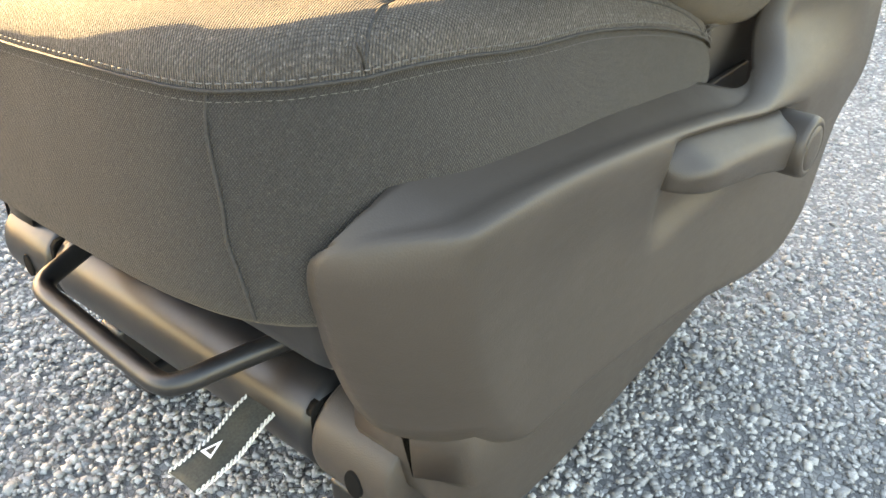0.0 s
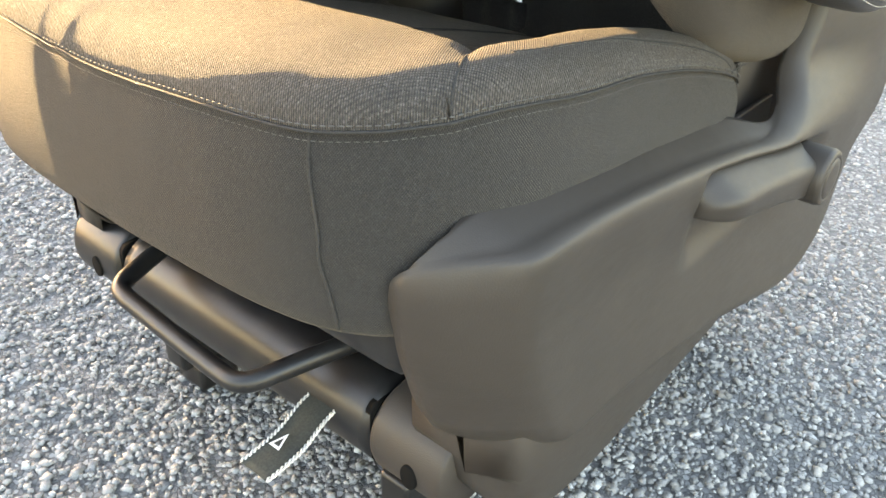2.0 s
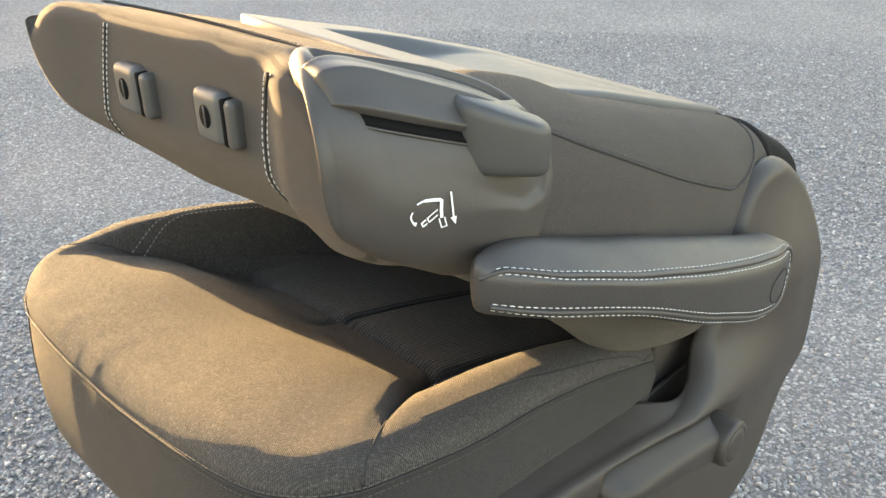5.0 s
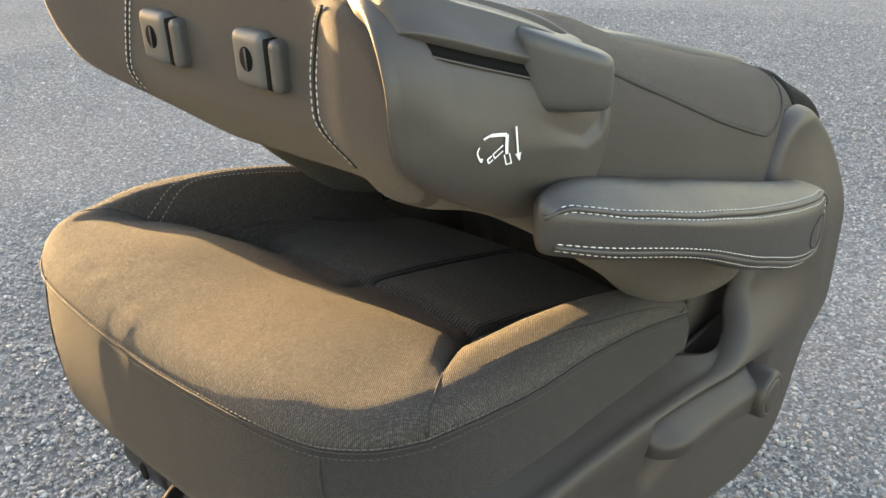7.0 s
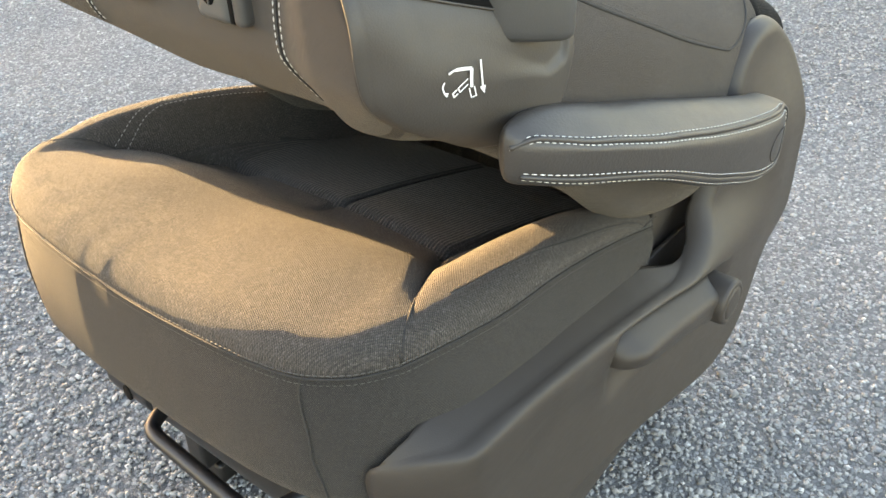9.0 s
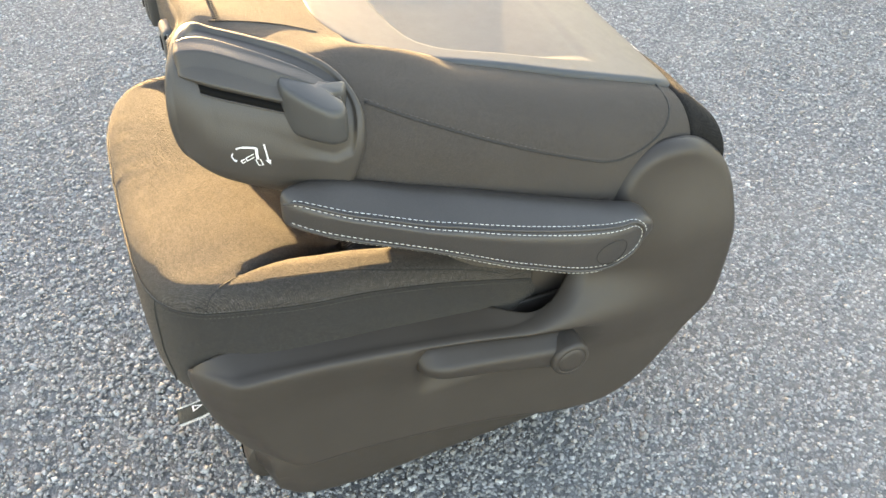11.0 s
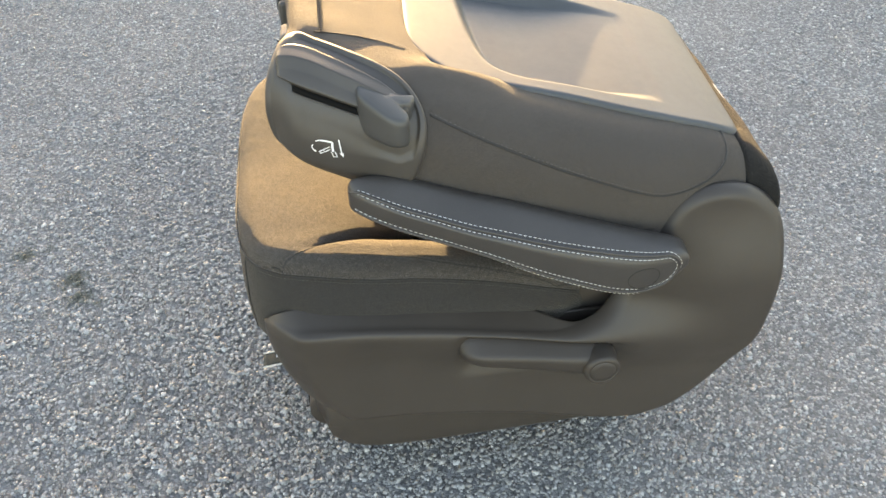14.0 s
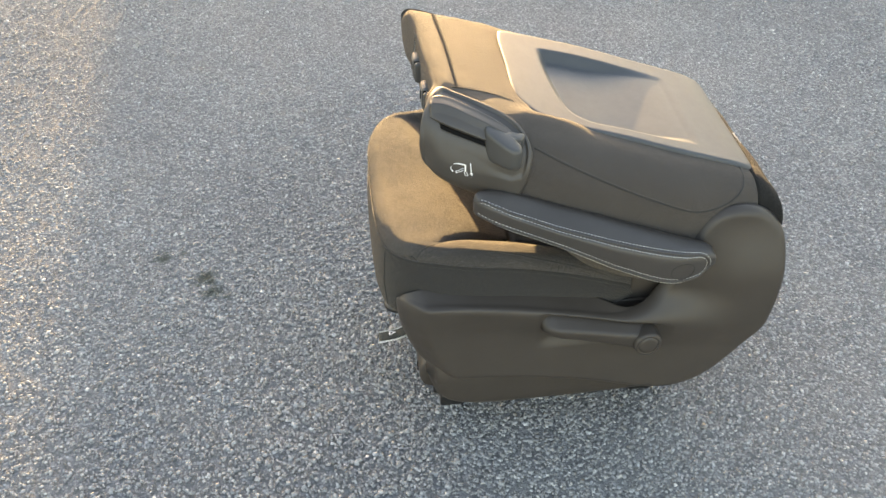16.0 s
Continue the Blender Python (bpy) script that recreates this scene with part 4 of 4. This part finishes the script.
    """Shell laid on the near side: outline in (x, a), rise by ring and place."""
    rings = disc_rings(np.asarray(outline), np.asarray(centre), scales)
    m = rings.shape[1]
    v = []
    for k, r in enumerate(rings):
        for x, a in r:
            p, n = back_frame(float(np.clip(x, -0.3175, 0.34)), float(a))
            out = n * rise(k, x, a)
            extra = min(0.0, x + 0.3175) * ((0.0, 0.55, 0.8, 0.93, 0.98)[k] if k < 5 else 1.0)
            v.append(p + out + np.array((extra, 0, 0)))
    f = grid_faces(len(scales), m, True)
    f.append(tuple(range((len(scales) - 1) * m, len(scales) * m)))
    return v, f


def back_run(x):
    p = back_section(x)
    i0 = NSEC[0] + 5
    r = p[i0:i0 + NSEC[1] + NSEC[2] + NSEC[3] + NSEC[4]]
    d = np.r_[0, np.cumsum(np.linalg.norm(np.diff(r, axis=0), axis=1))]
    return r, d - d[NSEC[1]]


def a_of_z(x, z):
    r, d = back_run(float(np.clip(x, -0.3175, 0.34)))
    k = int(np.argmax(r[:, 1]))
    return float(np.interp(z, r[:k, 1], d[:k]))


def a_of_y(x, y):
    r, d = back_run(float(np.clip(x, -0.3175, 0.34)))
    k = NSEC[1] + NSEC[2]
    return float(np.interp(y, r[k:, 0], d[k:]))


SLOT_X = np.linspace(-0.33, -0.16, 18)
SLOT_A = np.array([a_of_z(x, 0.7415 - 0.43 * (x + 0.318)) for x in SLOT_X])


def slot_a(x):
    return float(np.interp(x, SLOT_X, SLOT_A))


def build_cover():
    """Moulded housing of the folding catch at the backrest's upper corner."""
    low = [(-0.184, 0.612), (-0.168, 0.645), (-0.161, 0.682)]
    high = [(-0.168, 0.0), (-0.185, 0.022), (-0.21, 0.042), (-0.24, 0.060), (-0.27, 0.076), (-0.297, 0.084)]
    nose = [(-0.320, 0.756), (-0.331, 0.730), (-0.332, 0.69), (-0.322, 0.655), (-0.30, 0.628), (-0.265, 0.603), (-0.225, 0.598)]
    out = spline([(x, a_of_z(x, z)) for x, z in low] + [(x, a_of_y(x, y)) for x, y in high] + [(x, a_of_z(x, z)) for x, z in nose], 150, True)
    sc = np.r_[1.0, 1.0, 0.992, 0.982, 0.970, 0.956, 0.942, 0.929, 0.918, 0.908, 0.899, 0.890, 0.881, 0.872, np.linspace(0.86, 0.02, 50)]
    loops = disc_rings(np.asarray(out), out.mean(0), sc)
    inset = edge_distance(loops.reshape(-1, 2), out).reshape(loops.shape[:2])
    count = {"i": 0}

    def rise(k, x, a):
        d = inset[k].flat[count["i"] % len(out)]
        count["i"] += 1
        # the nose towards the headrest end is a broad rounded lobe, the other edges turn over tightly
        nose_w = float(smooth(-0.298, -0.328, x))
        reach, high = 0.006 + 0.020 * nose_w, 0.010 + 0.004 * nose_w
        e = min(d / reach, 1.0)
        base = high * math.sqrt(max(0.0, 1 - (1 - e)**2)) - (0.004 if k == 0 else 0.0)
        # the catch and its slot lie in a sunk field that the outer rim frames; its foot is a soft step
        sa = slot_a(x)
        foot = sa - 0.042 + 0.012 * float(smooth(-0.200, -0.178, x))
        crisp = float(smooth(-0.26, -0.20, x))
        field = float(smooth(0.0095, 0.0125, d) * smooth(foot - 0.004 - 0.010 * (1 - crisp), foot + 0.006 + 0.012 * (1 - crisp), a) * smooth(-0.312, -0.290, x))
        return base - 0.0046 * field

    v, f = back_patch(out, tuple(out.mean(0)), sc, rise)
    cover = part("catch_housing", (v, f, PLASTIC_COVER), seat, "warm grey plastic housing of the folding catch")
    # band above the slot: an upright face, a sharp brow and a sloping roof
    nu, nw = 90, 44
    bx = np.linspace(-0.3130, -0.1830, nu)
    y_in = pchip([-0.3130, -0.305, -0.29, -0.26, -0.23, -0.205, -0.183], [0.050, 0.054, 0.053, 0.042, 0.026, 0.012, -0.004], bx)
    a_lo = np.array([slot_a(x) + 0.0042 for x in bx])
    a_hi = np.maximum(np.array([a_of_y(x, y) for x, y in zip(bx, y_in)]), a_lo + 0.010)
    a_hi = np.convolve(np.r_[np.full(6, a_hi[0]), a_hi, np.full(6, a_hi[-1])], np.ones(13) / 13, "valid")
    band = []
    for i, x in enumerate(bx):
        brow = a_lo[i] + min(0.030, 0.55 * (a_hi[i] - a_lo[i]))
        for k in range(nw):
            w = k / (nw - 1)
            a = a_lo[i] + (a_hi[i] - a_lo[i]) * w
            edge = min(1.0, (a - a_lo[i]) / 0.0022, (a_hi[i] - a) / 0.004, (x - bx[0]) / 0.007, (bx[-1] - x) / 0.004)
            h = 0.0140 + 0.0045 * max(0.0, 1 - abs(a - brow) / 0.013)**1.4 - 0.0015 * float(smooth(brow, a_hi[i], a))
            p, n = back_frame(float(x), float(a))
            band.append(p + n * (0.003 + (h - 0.003) * math.sqrt(max(0.0, 1 - (1 - max(edge, 0.0))**2))))
    part("housing_band", (band, grid_faces(nu, nw), PLASTIC_COVER), cover, "raised plastic band")
    # black strip for the shade inside the slot, with a fine lower lip
    strip, lip, m = [], [], 40
    for i in range(m):
        x = -0.308 + 0.092 * i / (m - 1)
        for da, h in ((-0.0034, 0.004), (-0.0030, 0.0070), (0.0046, 0.0072), (0.0050, 0.004)):
            p, n = back_frame(x, slot_a(x) + da)
            strip.append(p + n * h)
        p, n = back_frame(x, slot_a(x) - 0.0040)
        lip.append(p + n * 0.0064)
    part("slot", (strip, grid_faces(m, 4), BLACK), cover, "black strip painted in for the shade of a narrow slot")
    part("slot_lip", (*tube(np.array(lip), 0.0010, 6), PLASTIC_COVER), cover)
    # catch: a rounded wedge with a finger notch in its rear
    plan = spline([(-0.234, 0.014), (-0.2435, -0.010), (-0.234, -0.028), (-0.212, -0.048), (-0.200, -0.053), (-0.188, -0.049), (-0.184, -0.038), (-0.192, -0.029), (-0.190, -0.022), (-0.178, -0.016), (-0.174, 0.012)], 60, True)
    ctr = np.array((-0.205, -0.012))
    bm = bmesh.new()
    rows = []
    for s, h in ((0.2, 0.0), (0.8, 0.0), (0.93, 0.03), (0.985, 0.1), (1.0, 0.2), (1.0, 0.8), (0.985, 0.9), (0.93, 0.97), (0.85, 1.0), (0.2, 1.0)):
        row = []
        for x, y in ctr + (plan - ctr) * s:
            lo = 0.678 - 0.10 * (x + 0.215)
            hi = 0.738 - 0.30 * (x + 0.235) + 0.22 * min(0.0, y + 0.002) - 0.6 * max(0.0, y + 0.004)
            row.append(bm.verts.new((x, y, lo + (hi - lo) * h)))
        rows.append(row)
    for r0, r1 in zip(rows, rows[1:]):
        for k in range(len(r0)):
            bm.faces.new((r0[k], r0[(k + 1) % len(r0)], r1[(k + 1) % len(r0)], r1[k]))
    bm.faces.new(rows[-1])
    bm.faces.new(rows[0][::-1])
    bmesh.ops.recalc_face_normals(bm, faces=bm.faces)
    bm_part("catch", bm, PLASTIC_KNOB, cover, None, "grey plastic folding catch with finger notch")
    pictogram(cover)


def pictogram(cover):
    """Small printed picture: a seat folding, with a bent arrow and a straight one."""
    def at(u, w):
        x = -0.283 + u * 0.0285
        a = a_of_z(x, 0.6545 + w * 0.0255)
        p, n = back_frame(x, a)
        return p + n * 0.0108

    def bar(pts, width):
        q = np.asarray(pts, float)
        t = np.gradient(q, axis=0)
        t /= np.linalg.norm(t, axis=1)[:, None] + 1e-9
        s = np.column_stack([-t[:, 1], t[:, 0]]) * width * 0.36
        v = [at(*r) for pair in zip(q + s, q - s) for r in pair]
        return v, [(2 * i, 2 * i + 2, 2 * i + 3, 2 * i + 1) for i in range(len(q) - 1)]

    pieces = [bar(spline([(0.16, 0.92), (0.3, 0.97), (0.45, 0.95)], 6), 0.08), bar(spline([(0.34, 0.97), (0.55, 0.92), (0.74, 0.86)], 8), 0.12),
              bar([(0.75, 0.86), (0.73, 0.6), (0.70, 0.35)], 0.11), bar([(0.63, 0.35), (0.62, 0.05)], 0.045), bar([(0.77, 0.35), (0.76, 0.05)], 0.045),
              bar([(0.62, 0.06), (0.77, 0.06)], 0.045), bar([(0.64, 0.62), (0.36, 0.46)], 0.045), bar([(0.62, 0.47), (0.38, 0.33)], 0.045),
              bar([(0.36, 0.47), (0.38, 0.32)], 0.045), bar([(0.32, 0.43), (0.20, 0.36)], 0.06), bar([(0.33, 0.32), (0.22, 0.25)], 0.05), bar([(0.20, 0.37), (0.21, 0.24)], 0.05),
              bar(spline([(0.06, 0.74), (0.0, 0.62), (0.02, 0.45)], 8), 0.05), bar([(0.02, 0.45), (0.10, 0.40)], 0.06), bar([(0.02, 0.46), (0.06, 0.34)], 0.07),
              bar([(0.98, 0.98), (0.98, 0.24)], 0.06)]
    head = [at(0.90, 0.27), at(1.06, 0.27), at(0.98, 0.03)]
    part("pictogram", (*join(pieces + [(head, [(0, 1, 2)])]), WHITE, True), cover, "white printed folding-seat pictogram")


build_cover()


def build_sleeve(y):
    """Headrest guide: rounded plastic block with a release button and a post hole."""
    x = -0.318 + float(end_shift(y, -0.318)) + 0.002
    guide = empty("headrest_guide", seat)
    guide["label"] = "grey plastic headrest guide"
    bm = rounded_box((0.019, 0.040, 0.044), 0.0090, 5)
    bm_part("guide_body", bm, PLASTIC_SLEEVE, guide, Matrix.Translation((x - 0.0045, y + 0.004, 0.706)))
    bm = rounded_box((0.017, 0.013, 0.040), 0.0060, 5)
    bm_part("release_button", bm, PLASTIC_KNOB, guide, Matrix.Translation((x - 0.0035, y - 0.0232, 0.704)), "darker release button")
    # black block stands for the shade between body and button
    bm_part("gap", rounded_box((0.013, 0.006, 0.038), 0.001, 1), BLACK, guide, Matrix.Translation((x - 0.0055, y - 0.0165, 0.705)))
    # flat black disc painted in for the dark of the post hole
    v, f = lathe([0.0, 0.0078, 0.008], [0.0, 0.0, -0.001], (0, 0, 0), 24)
    m = Matrix.Translation((x - 0.0146, y + 0.005, 0.707)) @ Matrix.Rotation(radians(90), 4, "Z") @ Matrix.Diagonal((0.95, 1, 1.2, 1))
    part("post_hole_shade", ([m @ Vector(q) for q in v], f, BLACK), guide)
    bm_part("hole_slit", rounded_box((0.001, 0.0014, 0.017), 0.0003, 1), PLASTIC_SLEEVE, guide, Matrix.Translation((x - 0.0153, y + 0.004, 0.707)))


for yb in (0.173, 0.294):
    build_sleeve(yb)


def end_line(ys, zs):
    """Line down the headrest end of the backrest, from its top edge to its lower one."""
    rim = back_section(-0.316, 0.008)
    low = rim[rim[:, 1] < 0.69]
    low = low[np.argsort(low[:, 0])]
    pts = []
    for y, z in spline(np.column_stack([ys, zs]), 40):
        z = max(z, float(np.interp(y, low[:, 0], low[:, 1])) + 0.002)
        pts.append((-0.3190 + float(end_shift(y, -0.318, z)), y, z))
    return np.array(pts)


for ys, zs in (((0.088, 0.104, 0.116, 0.119, 0.117, 0.106), (0.757, 0.742, 0.71, 0.68, 0.655, 0.626)), ((0.332, 0.343, 0.353, 0.360, 0.362), (0.757, 0.73, 0.70, 0.67, 0.645))):
    base = end_line(ys, zs)
    part("seam_groove", (*tube(base, 0.0012, 6), PIPING), back, "dark seam")
    for dy in (-0.0033, 0.0033):
        part("white_stitching", (*dashes(base + (0, dy, 0), 0.0040, 0.0020, 0.00048, 6), THREAD), back, "white decorative stitches")

# seam of the back's upper edge and the side seam
side = spline([(-0.156, 0.694), (-0.107, 0.668), (-0.035, 0.632), (0.035, 0.598), (0.11, 0.566), (0.148, 0.553), (0.184, 0.552), (0.22, 0.560), (0.246, 0.574), (0.256, 0.588), (0.258, 0.600)], 120)
side = np.array([on_back(x, a_of_z(x, z)) for x, z in side])
part("side_seam", (*tube(side, 0.0016, 6), PIPING), back, "dark side seam")
part("side_stitching", (*dashes(side + (0, 0, 0.004), 0.004, 0.0025, 0.0004, 5), THREAD_DARK), back, "grey side stitches")


def top_z(x, y):
    p = back_section(x)
    h = p[p[:, 1] > 0.5 * (p[:, 1].max() + p[:, 1].min())]
    h = h[np.argsort(h[:, 0])]
    return float(np.interp(y, h[:, 0], h[:, 1]))


top = np.array([(-0.276 - 0.006 * ((y - 0.2) / 0.2)**2, y, top_z(-0.276, y) + 0.001) for y in np.linspace(0.10, 0.42, 40)])
corner = spline([(-0.286, 0.098), (-0.264, 0.105), (-0.227, 0.110), (-0.198, 0.108), (-0.174, 0.101)], 40)
corner = np.array([(x, y, top_z(x, y)) for x, y in corner])
part("corner_seam", (*tube(corner - (0, 0, 0.0003), 0.0010, 6), PIPING), back, "dark corner seam")
part("cross_seam", (*tube(top - (0, 0, 0.0006), 0.0009, 6), PIPING), back, "dark cross seam")
rungs = [tube(np.array([q + (d, 0, 0.0002) for d in (-0.0035, 0.0, 0.0035)]), 0.0006, 5) for q in spline(top, 64)]
part("top_stitching", (*join(rungs), PIPING), back, "dark ladder stitches")


# -- hard back panel with its shallow basin --
def build_tray():
    out = spline([(-0.165, 0.13), (-0.163, 0.25), (-0.158, 0.365), (-0.135, 0.40), (-0.02, 0.41), (0.15, 0.405), (0.26, 0.4035), (0.292, 0.402), (0.303, 0.396), (0.3065, 0.384), (0.305, 0.34), (0.300, 0.23),
                  (0.296, 0.12), (0.2935, 0.078), (0.289, 0.062), (0.277, 0.054), (0.24, 0.051), (0.14, 0.050), (0.0, 0.055), (-0.09, 0.062), (-0.135, 0.078)], 260, True)
    basin = spline([(-0.082, 0.24), (-0.078, 0.335), (-0.05, 0.352), (0.07, 0.353), (0.17, 0.348), (0.195, 0.33), (0.192, 0.21), (0.185, 0.10), (0.16, 0.088), (0.05, 0.086), (-0.035, 0.09), (-0.07, 0.13)], 260, True)
    ctr = np.array((0.06, 0.225))
    rho = np.r_[1.0, 1.0, 0.994, 0.985, 0.975, np.linspace(0.96, 0.03, 80)]
    flat = disc_rings(out, ctr, rho).reshape(-1, 2)
    zt = pchip(BX, B_TOP, flat[:, 0]) + 0.004 + 0.035 * (flat[:, 1] - 0.225)
    inside = np.array([1.0 if q else -1.0 for q in in_poly(flat, basin)])
    d = edge_distance(flat, basin) * inside
    depth = 0.022 * smooth(-0.004, 0.018, d) * (1 - 0.9 * smooth(0.0, 0.19, flat[:, 0]))
    lip = np.repeat(np.r_[-0.012, 0.002, 0.0055, 0.0075, 0.0086, np.full(80, 0.009)], 260)
    z = zt + np.where(lip > 0, lip * (0.4 + 0.8 * smooth(-0.12, 0.06, flat[:, 0])), lip) - depth
    v = np.column_stack([flat, z])
    f = grid_faces(len(rho), 260, True)
    f.append(tuple(range((len(rho) - 1) * 260, len(rho) * 260)))
    tray = part("back_panel", (v, f, PLASTIC_GREY), seat, "grey grained plastic back panel with shallow basin")
    return tray


def in_poly(p, poly):
    x, y = p[:, 0], p[:, 1]
    c = np.zeros(len(p), bool)
    a = poly
    b = np.roll(poly, -1, 0)
    for (x0, y0), (x1, y1) in zip(a, b):
        hit = ((y0 > y) != (y1 > y)) & (x < (x1 - x0) * (y - y0) / (y1 - y0 + 1e-12) + x0)
        c ^= hit
    return c


build_tray()
bm_part("label", rounded_box((0.0015, 0.045, 0.016), 0.0005, 1), LABEL, back, Matrix.Translation((0.3225, 0.20, 0.553)) @ Matrix.Rotation(radians(-40), 4, "Y"), "white sticker", True)


# -- armrest --
def arm_profile(x):
    zt = float(pchip([-0.264, -0.2625, -0.259, -0.25, -0.1, 0.05, 0.13, 0.165, 0.178], [0.618, 0.625, 0.630, 0.632, 0.591, 0.541, 0.515, 0.505, 0.496], x))
    zl = float(pchip([-0.264, -0.2625, -0.259, -0.25, -0.12, 0.0, 0.10, 0.15, 0.178], [0.596, 0.590, 0.586, 0.582, 0.535, 0.477, 0.445, 0.452, 0.476], x))
    y0 = float(pchip([-0.264, -0.2625, -0.259, -0.25, -0.235, -0.21, -0.17, -0.1, 0.1, 0.178], [-0.0425, -0.0475, -0.0525, -0.060, -0.068, -0.077, -0.087, -0.099, -0.114, -0.094], x))
    y1 = float(pchip([-0.264, -0.262, -0.255, -0.22, 0.1, 0.178], [-0.0415, -0.037, -0.031, -0.024, -0.042, -0.056], x))
    return zt, zl, y0, y1


def arm_point(x, cy, cz, hy, hz, c, s):
    """The padded top falls away towards the outer side."""
    return (x, cy + hy * c, cz + hz * s - float(pchip([-0.262, -0.19, -0.05, 0.05, 0.13, 0.18], [0.006, 0.022, 0.020, 0.012, 0.003, 0.0015], x)) * max(0.0, s) * float(smooth(0.5, -1.0, c)))


def arm_section(x, n=56, grow=0.0):
    zt, zl, y0, y1 = arm_profile(x)
    cy, cz, hy, hz = (y0 + y1) / 2, (zt + zl) / 2, (y1 - y0) / 2 + grow, (zt - zl) / 2 + grow
    out = []
    for a in np.linspace(0, 2 * math.pi, n, endpoint=False):
        c, s = math.cos(a), math.sin(a)
        e = 2.7 + 1.3 * float(smooth(-0.262, -0.20, x))
        r = (abs(c)**e + abs(s)**e)**(-1 / e)
        out.append(arm_point(x, cy, cz, hy, hz, c * r, s * r))
    return np.array(out)


def build_armrest():
    xs = np.r_[-0.2639, -0.2635, -0.2628, -0.2617, -0.260, -0.2575, np.linspace(-0.254, 0.155, 60), 0.163, 0.169, 0.174, 0.177]
    g = np.stack([arm_section(x) for x in xs])
    n = g.shape[1]
    f = grid_faces(len(xs), n, True) + [tuple(range(n))[::-1], tuple(range((len(xs) - 1) * n, len(xs) * n))]
    arm = part("armrest", (g.reshape(-1, 3), f, LEATHER), seat, "dark leatherette armrest with white double stitching")

    def along(theta, x0, x1, grow=0.0004, m=120):
        q = []
        for x in np.linspace(x0, x1, m):
            zt, zl, y0, y1 = arm_profile(x)
            cy, cz, hy, hz = (y0 + y1) / 2, (zt + zl) / 2, (y1 - y0) / 2 + grow, (zt - zl) / 2 + grow
            a = math.radians(theta(x) if callable(theta) else theta)
            c, s = math.cos(a), math.sin(a)
            e = 2.7 + 1.3 * float(smooth(-0.262, -0.20, x))
            r = (abs(c)**e + abs(s)**e)**(-1 / e)
            q.append(arm_point(x, cy, cz, hy, hz, c * r, s * r))
        return np.array(q)

    def loop(spread):
        """Edge seam: along the upper outer edge, round the rear end and forward again below."""
        q = [along(131 - 1.2 * spread, x, x, 0.0004, 1)[0] for x in np.linspace(-0.2630, 0.140, 90)]
        for k in np.linspace(0, math.pi, 40)[1:-1]:
            q.append(along(173 - (42 + 1.2 * spread) * math.cos(k), 0.140 + (0.022 + 0.0006 * spread) * math.sin(k), 0.140, 0.0004, 1)[0])
        q += [along(215 + 1.2 * spread, x, x, 0.0004, 1)[0] for x in np.linspace(0.140, -0.2630, 90)]
        return spline(np.array(q)[::3], 400)

    part("piped_seam", (*tube(loop(0), 0.0022, 8), LEATHER), arm, "dark rolled seam")
    for spread in (-6, 6):
        part("white_stitching", (*dashes(loop(spread), 0.0044, 0.0022, 0.00046, 6), THREAD), arm, "white decorative stitches")
    # round pivot cap
    ringp = []
    for a in np.linspace(0, 2 * math.pi, 48):
        x, z = 0.110 + 0.022 * math.cos(a), 0.481 + 0.017 * math.sin(a)
        ringp.append((x, arm_profile(x)[2] - 0.0002, z))
    part("pivot_cap", (*tube(np.array(ringp), 0.0006, 6, False), PIPING), arm, "round pivot cap outline")
    # pivot between armrest and backrest
    bm_part("pivot", rounded_box((0.05, 0.06, 0.05), 0.012), PLASTIC, seat, Matrix.Translation((0.125, -0.035, 0.475)), "dark plastic armrest pivot")


build_armrest()


# -- belt buckle at the far side --
def build_buckle():
    b = empty("belt_buckle", seat)
    b["label"] = "belt buckle with a red button"
    bm_part("buckle_body", rounded_box((0.03, 0.022, 0.06), 0.005), LABEL, b, Matrix.Translation((-0.008, 0.535, 0.395)), "pale buckle body")
    bm_part("release_button", rounded_box((0.022, 0.016, 0.012), 0.003), RED, b, Matrix.Translation((0.004, 0.53, 0.42)), "red release button")
    bm_part("buckle_stalk", rounded_box((0.02, 0.012, 0.16), 0.004), METAL, b, Matrix.Translation((-0.004, 0.54, 0.30)), "black stalk")


build_buckle()


def build_rear_blind(y0, y1, z_range):
    """Dark sheet added to block the bright ground behind the seat, below the folded backrest."""
    n, m = 24, 12
    v = []
    for i in range(n):
        y = y0 + (y1 - y0) * i / (n - 1)
        for j in range(m):
            lo, hi = z_range(y)
            z = lo + (hi - lo) * j / (m - 1)
            v.append((0.262 + 0.006 * math.sin(i * 0.7) * math.sin(j * 0.4), y - 0.010 * j / (m - 1), z))
    thicken(part("rear_blind", (v, grid_faces(n, m), FABRIC_SIDE, False, [q[1:] for q in v]), seat, "dark sheet added behind the cushion to block bright ground"), 0.003)


build_rear_blind(-0.02, 0.390, lambda y: (0.12, 0.48))
build_rear_blind(0.386, 0.51, lambda y: (float(np.interp(y, [0.388, 0.413, 0.436, 0.467], [0.374, 0.381, 0.366, 0.330])), 0.48))
build_rear_blind(0.386, 0.51, lambda y: (0.12, float(np.interp(y, [0.40, 0.467], [0.320, 0.330]))))

# ---- stone chips of the yard ----
build_chippings()
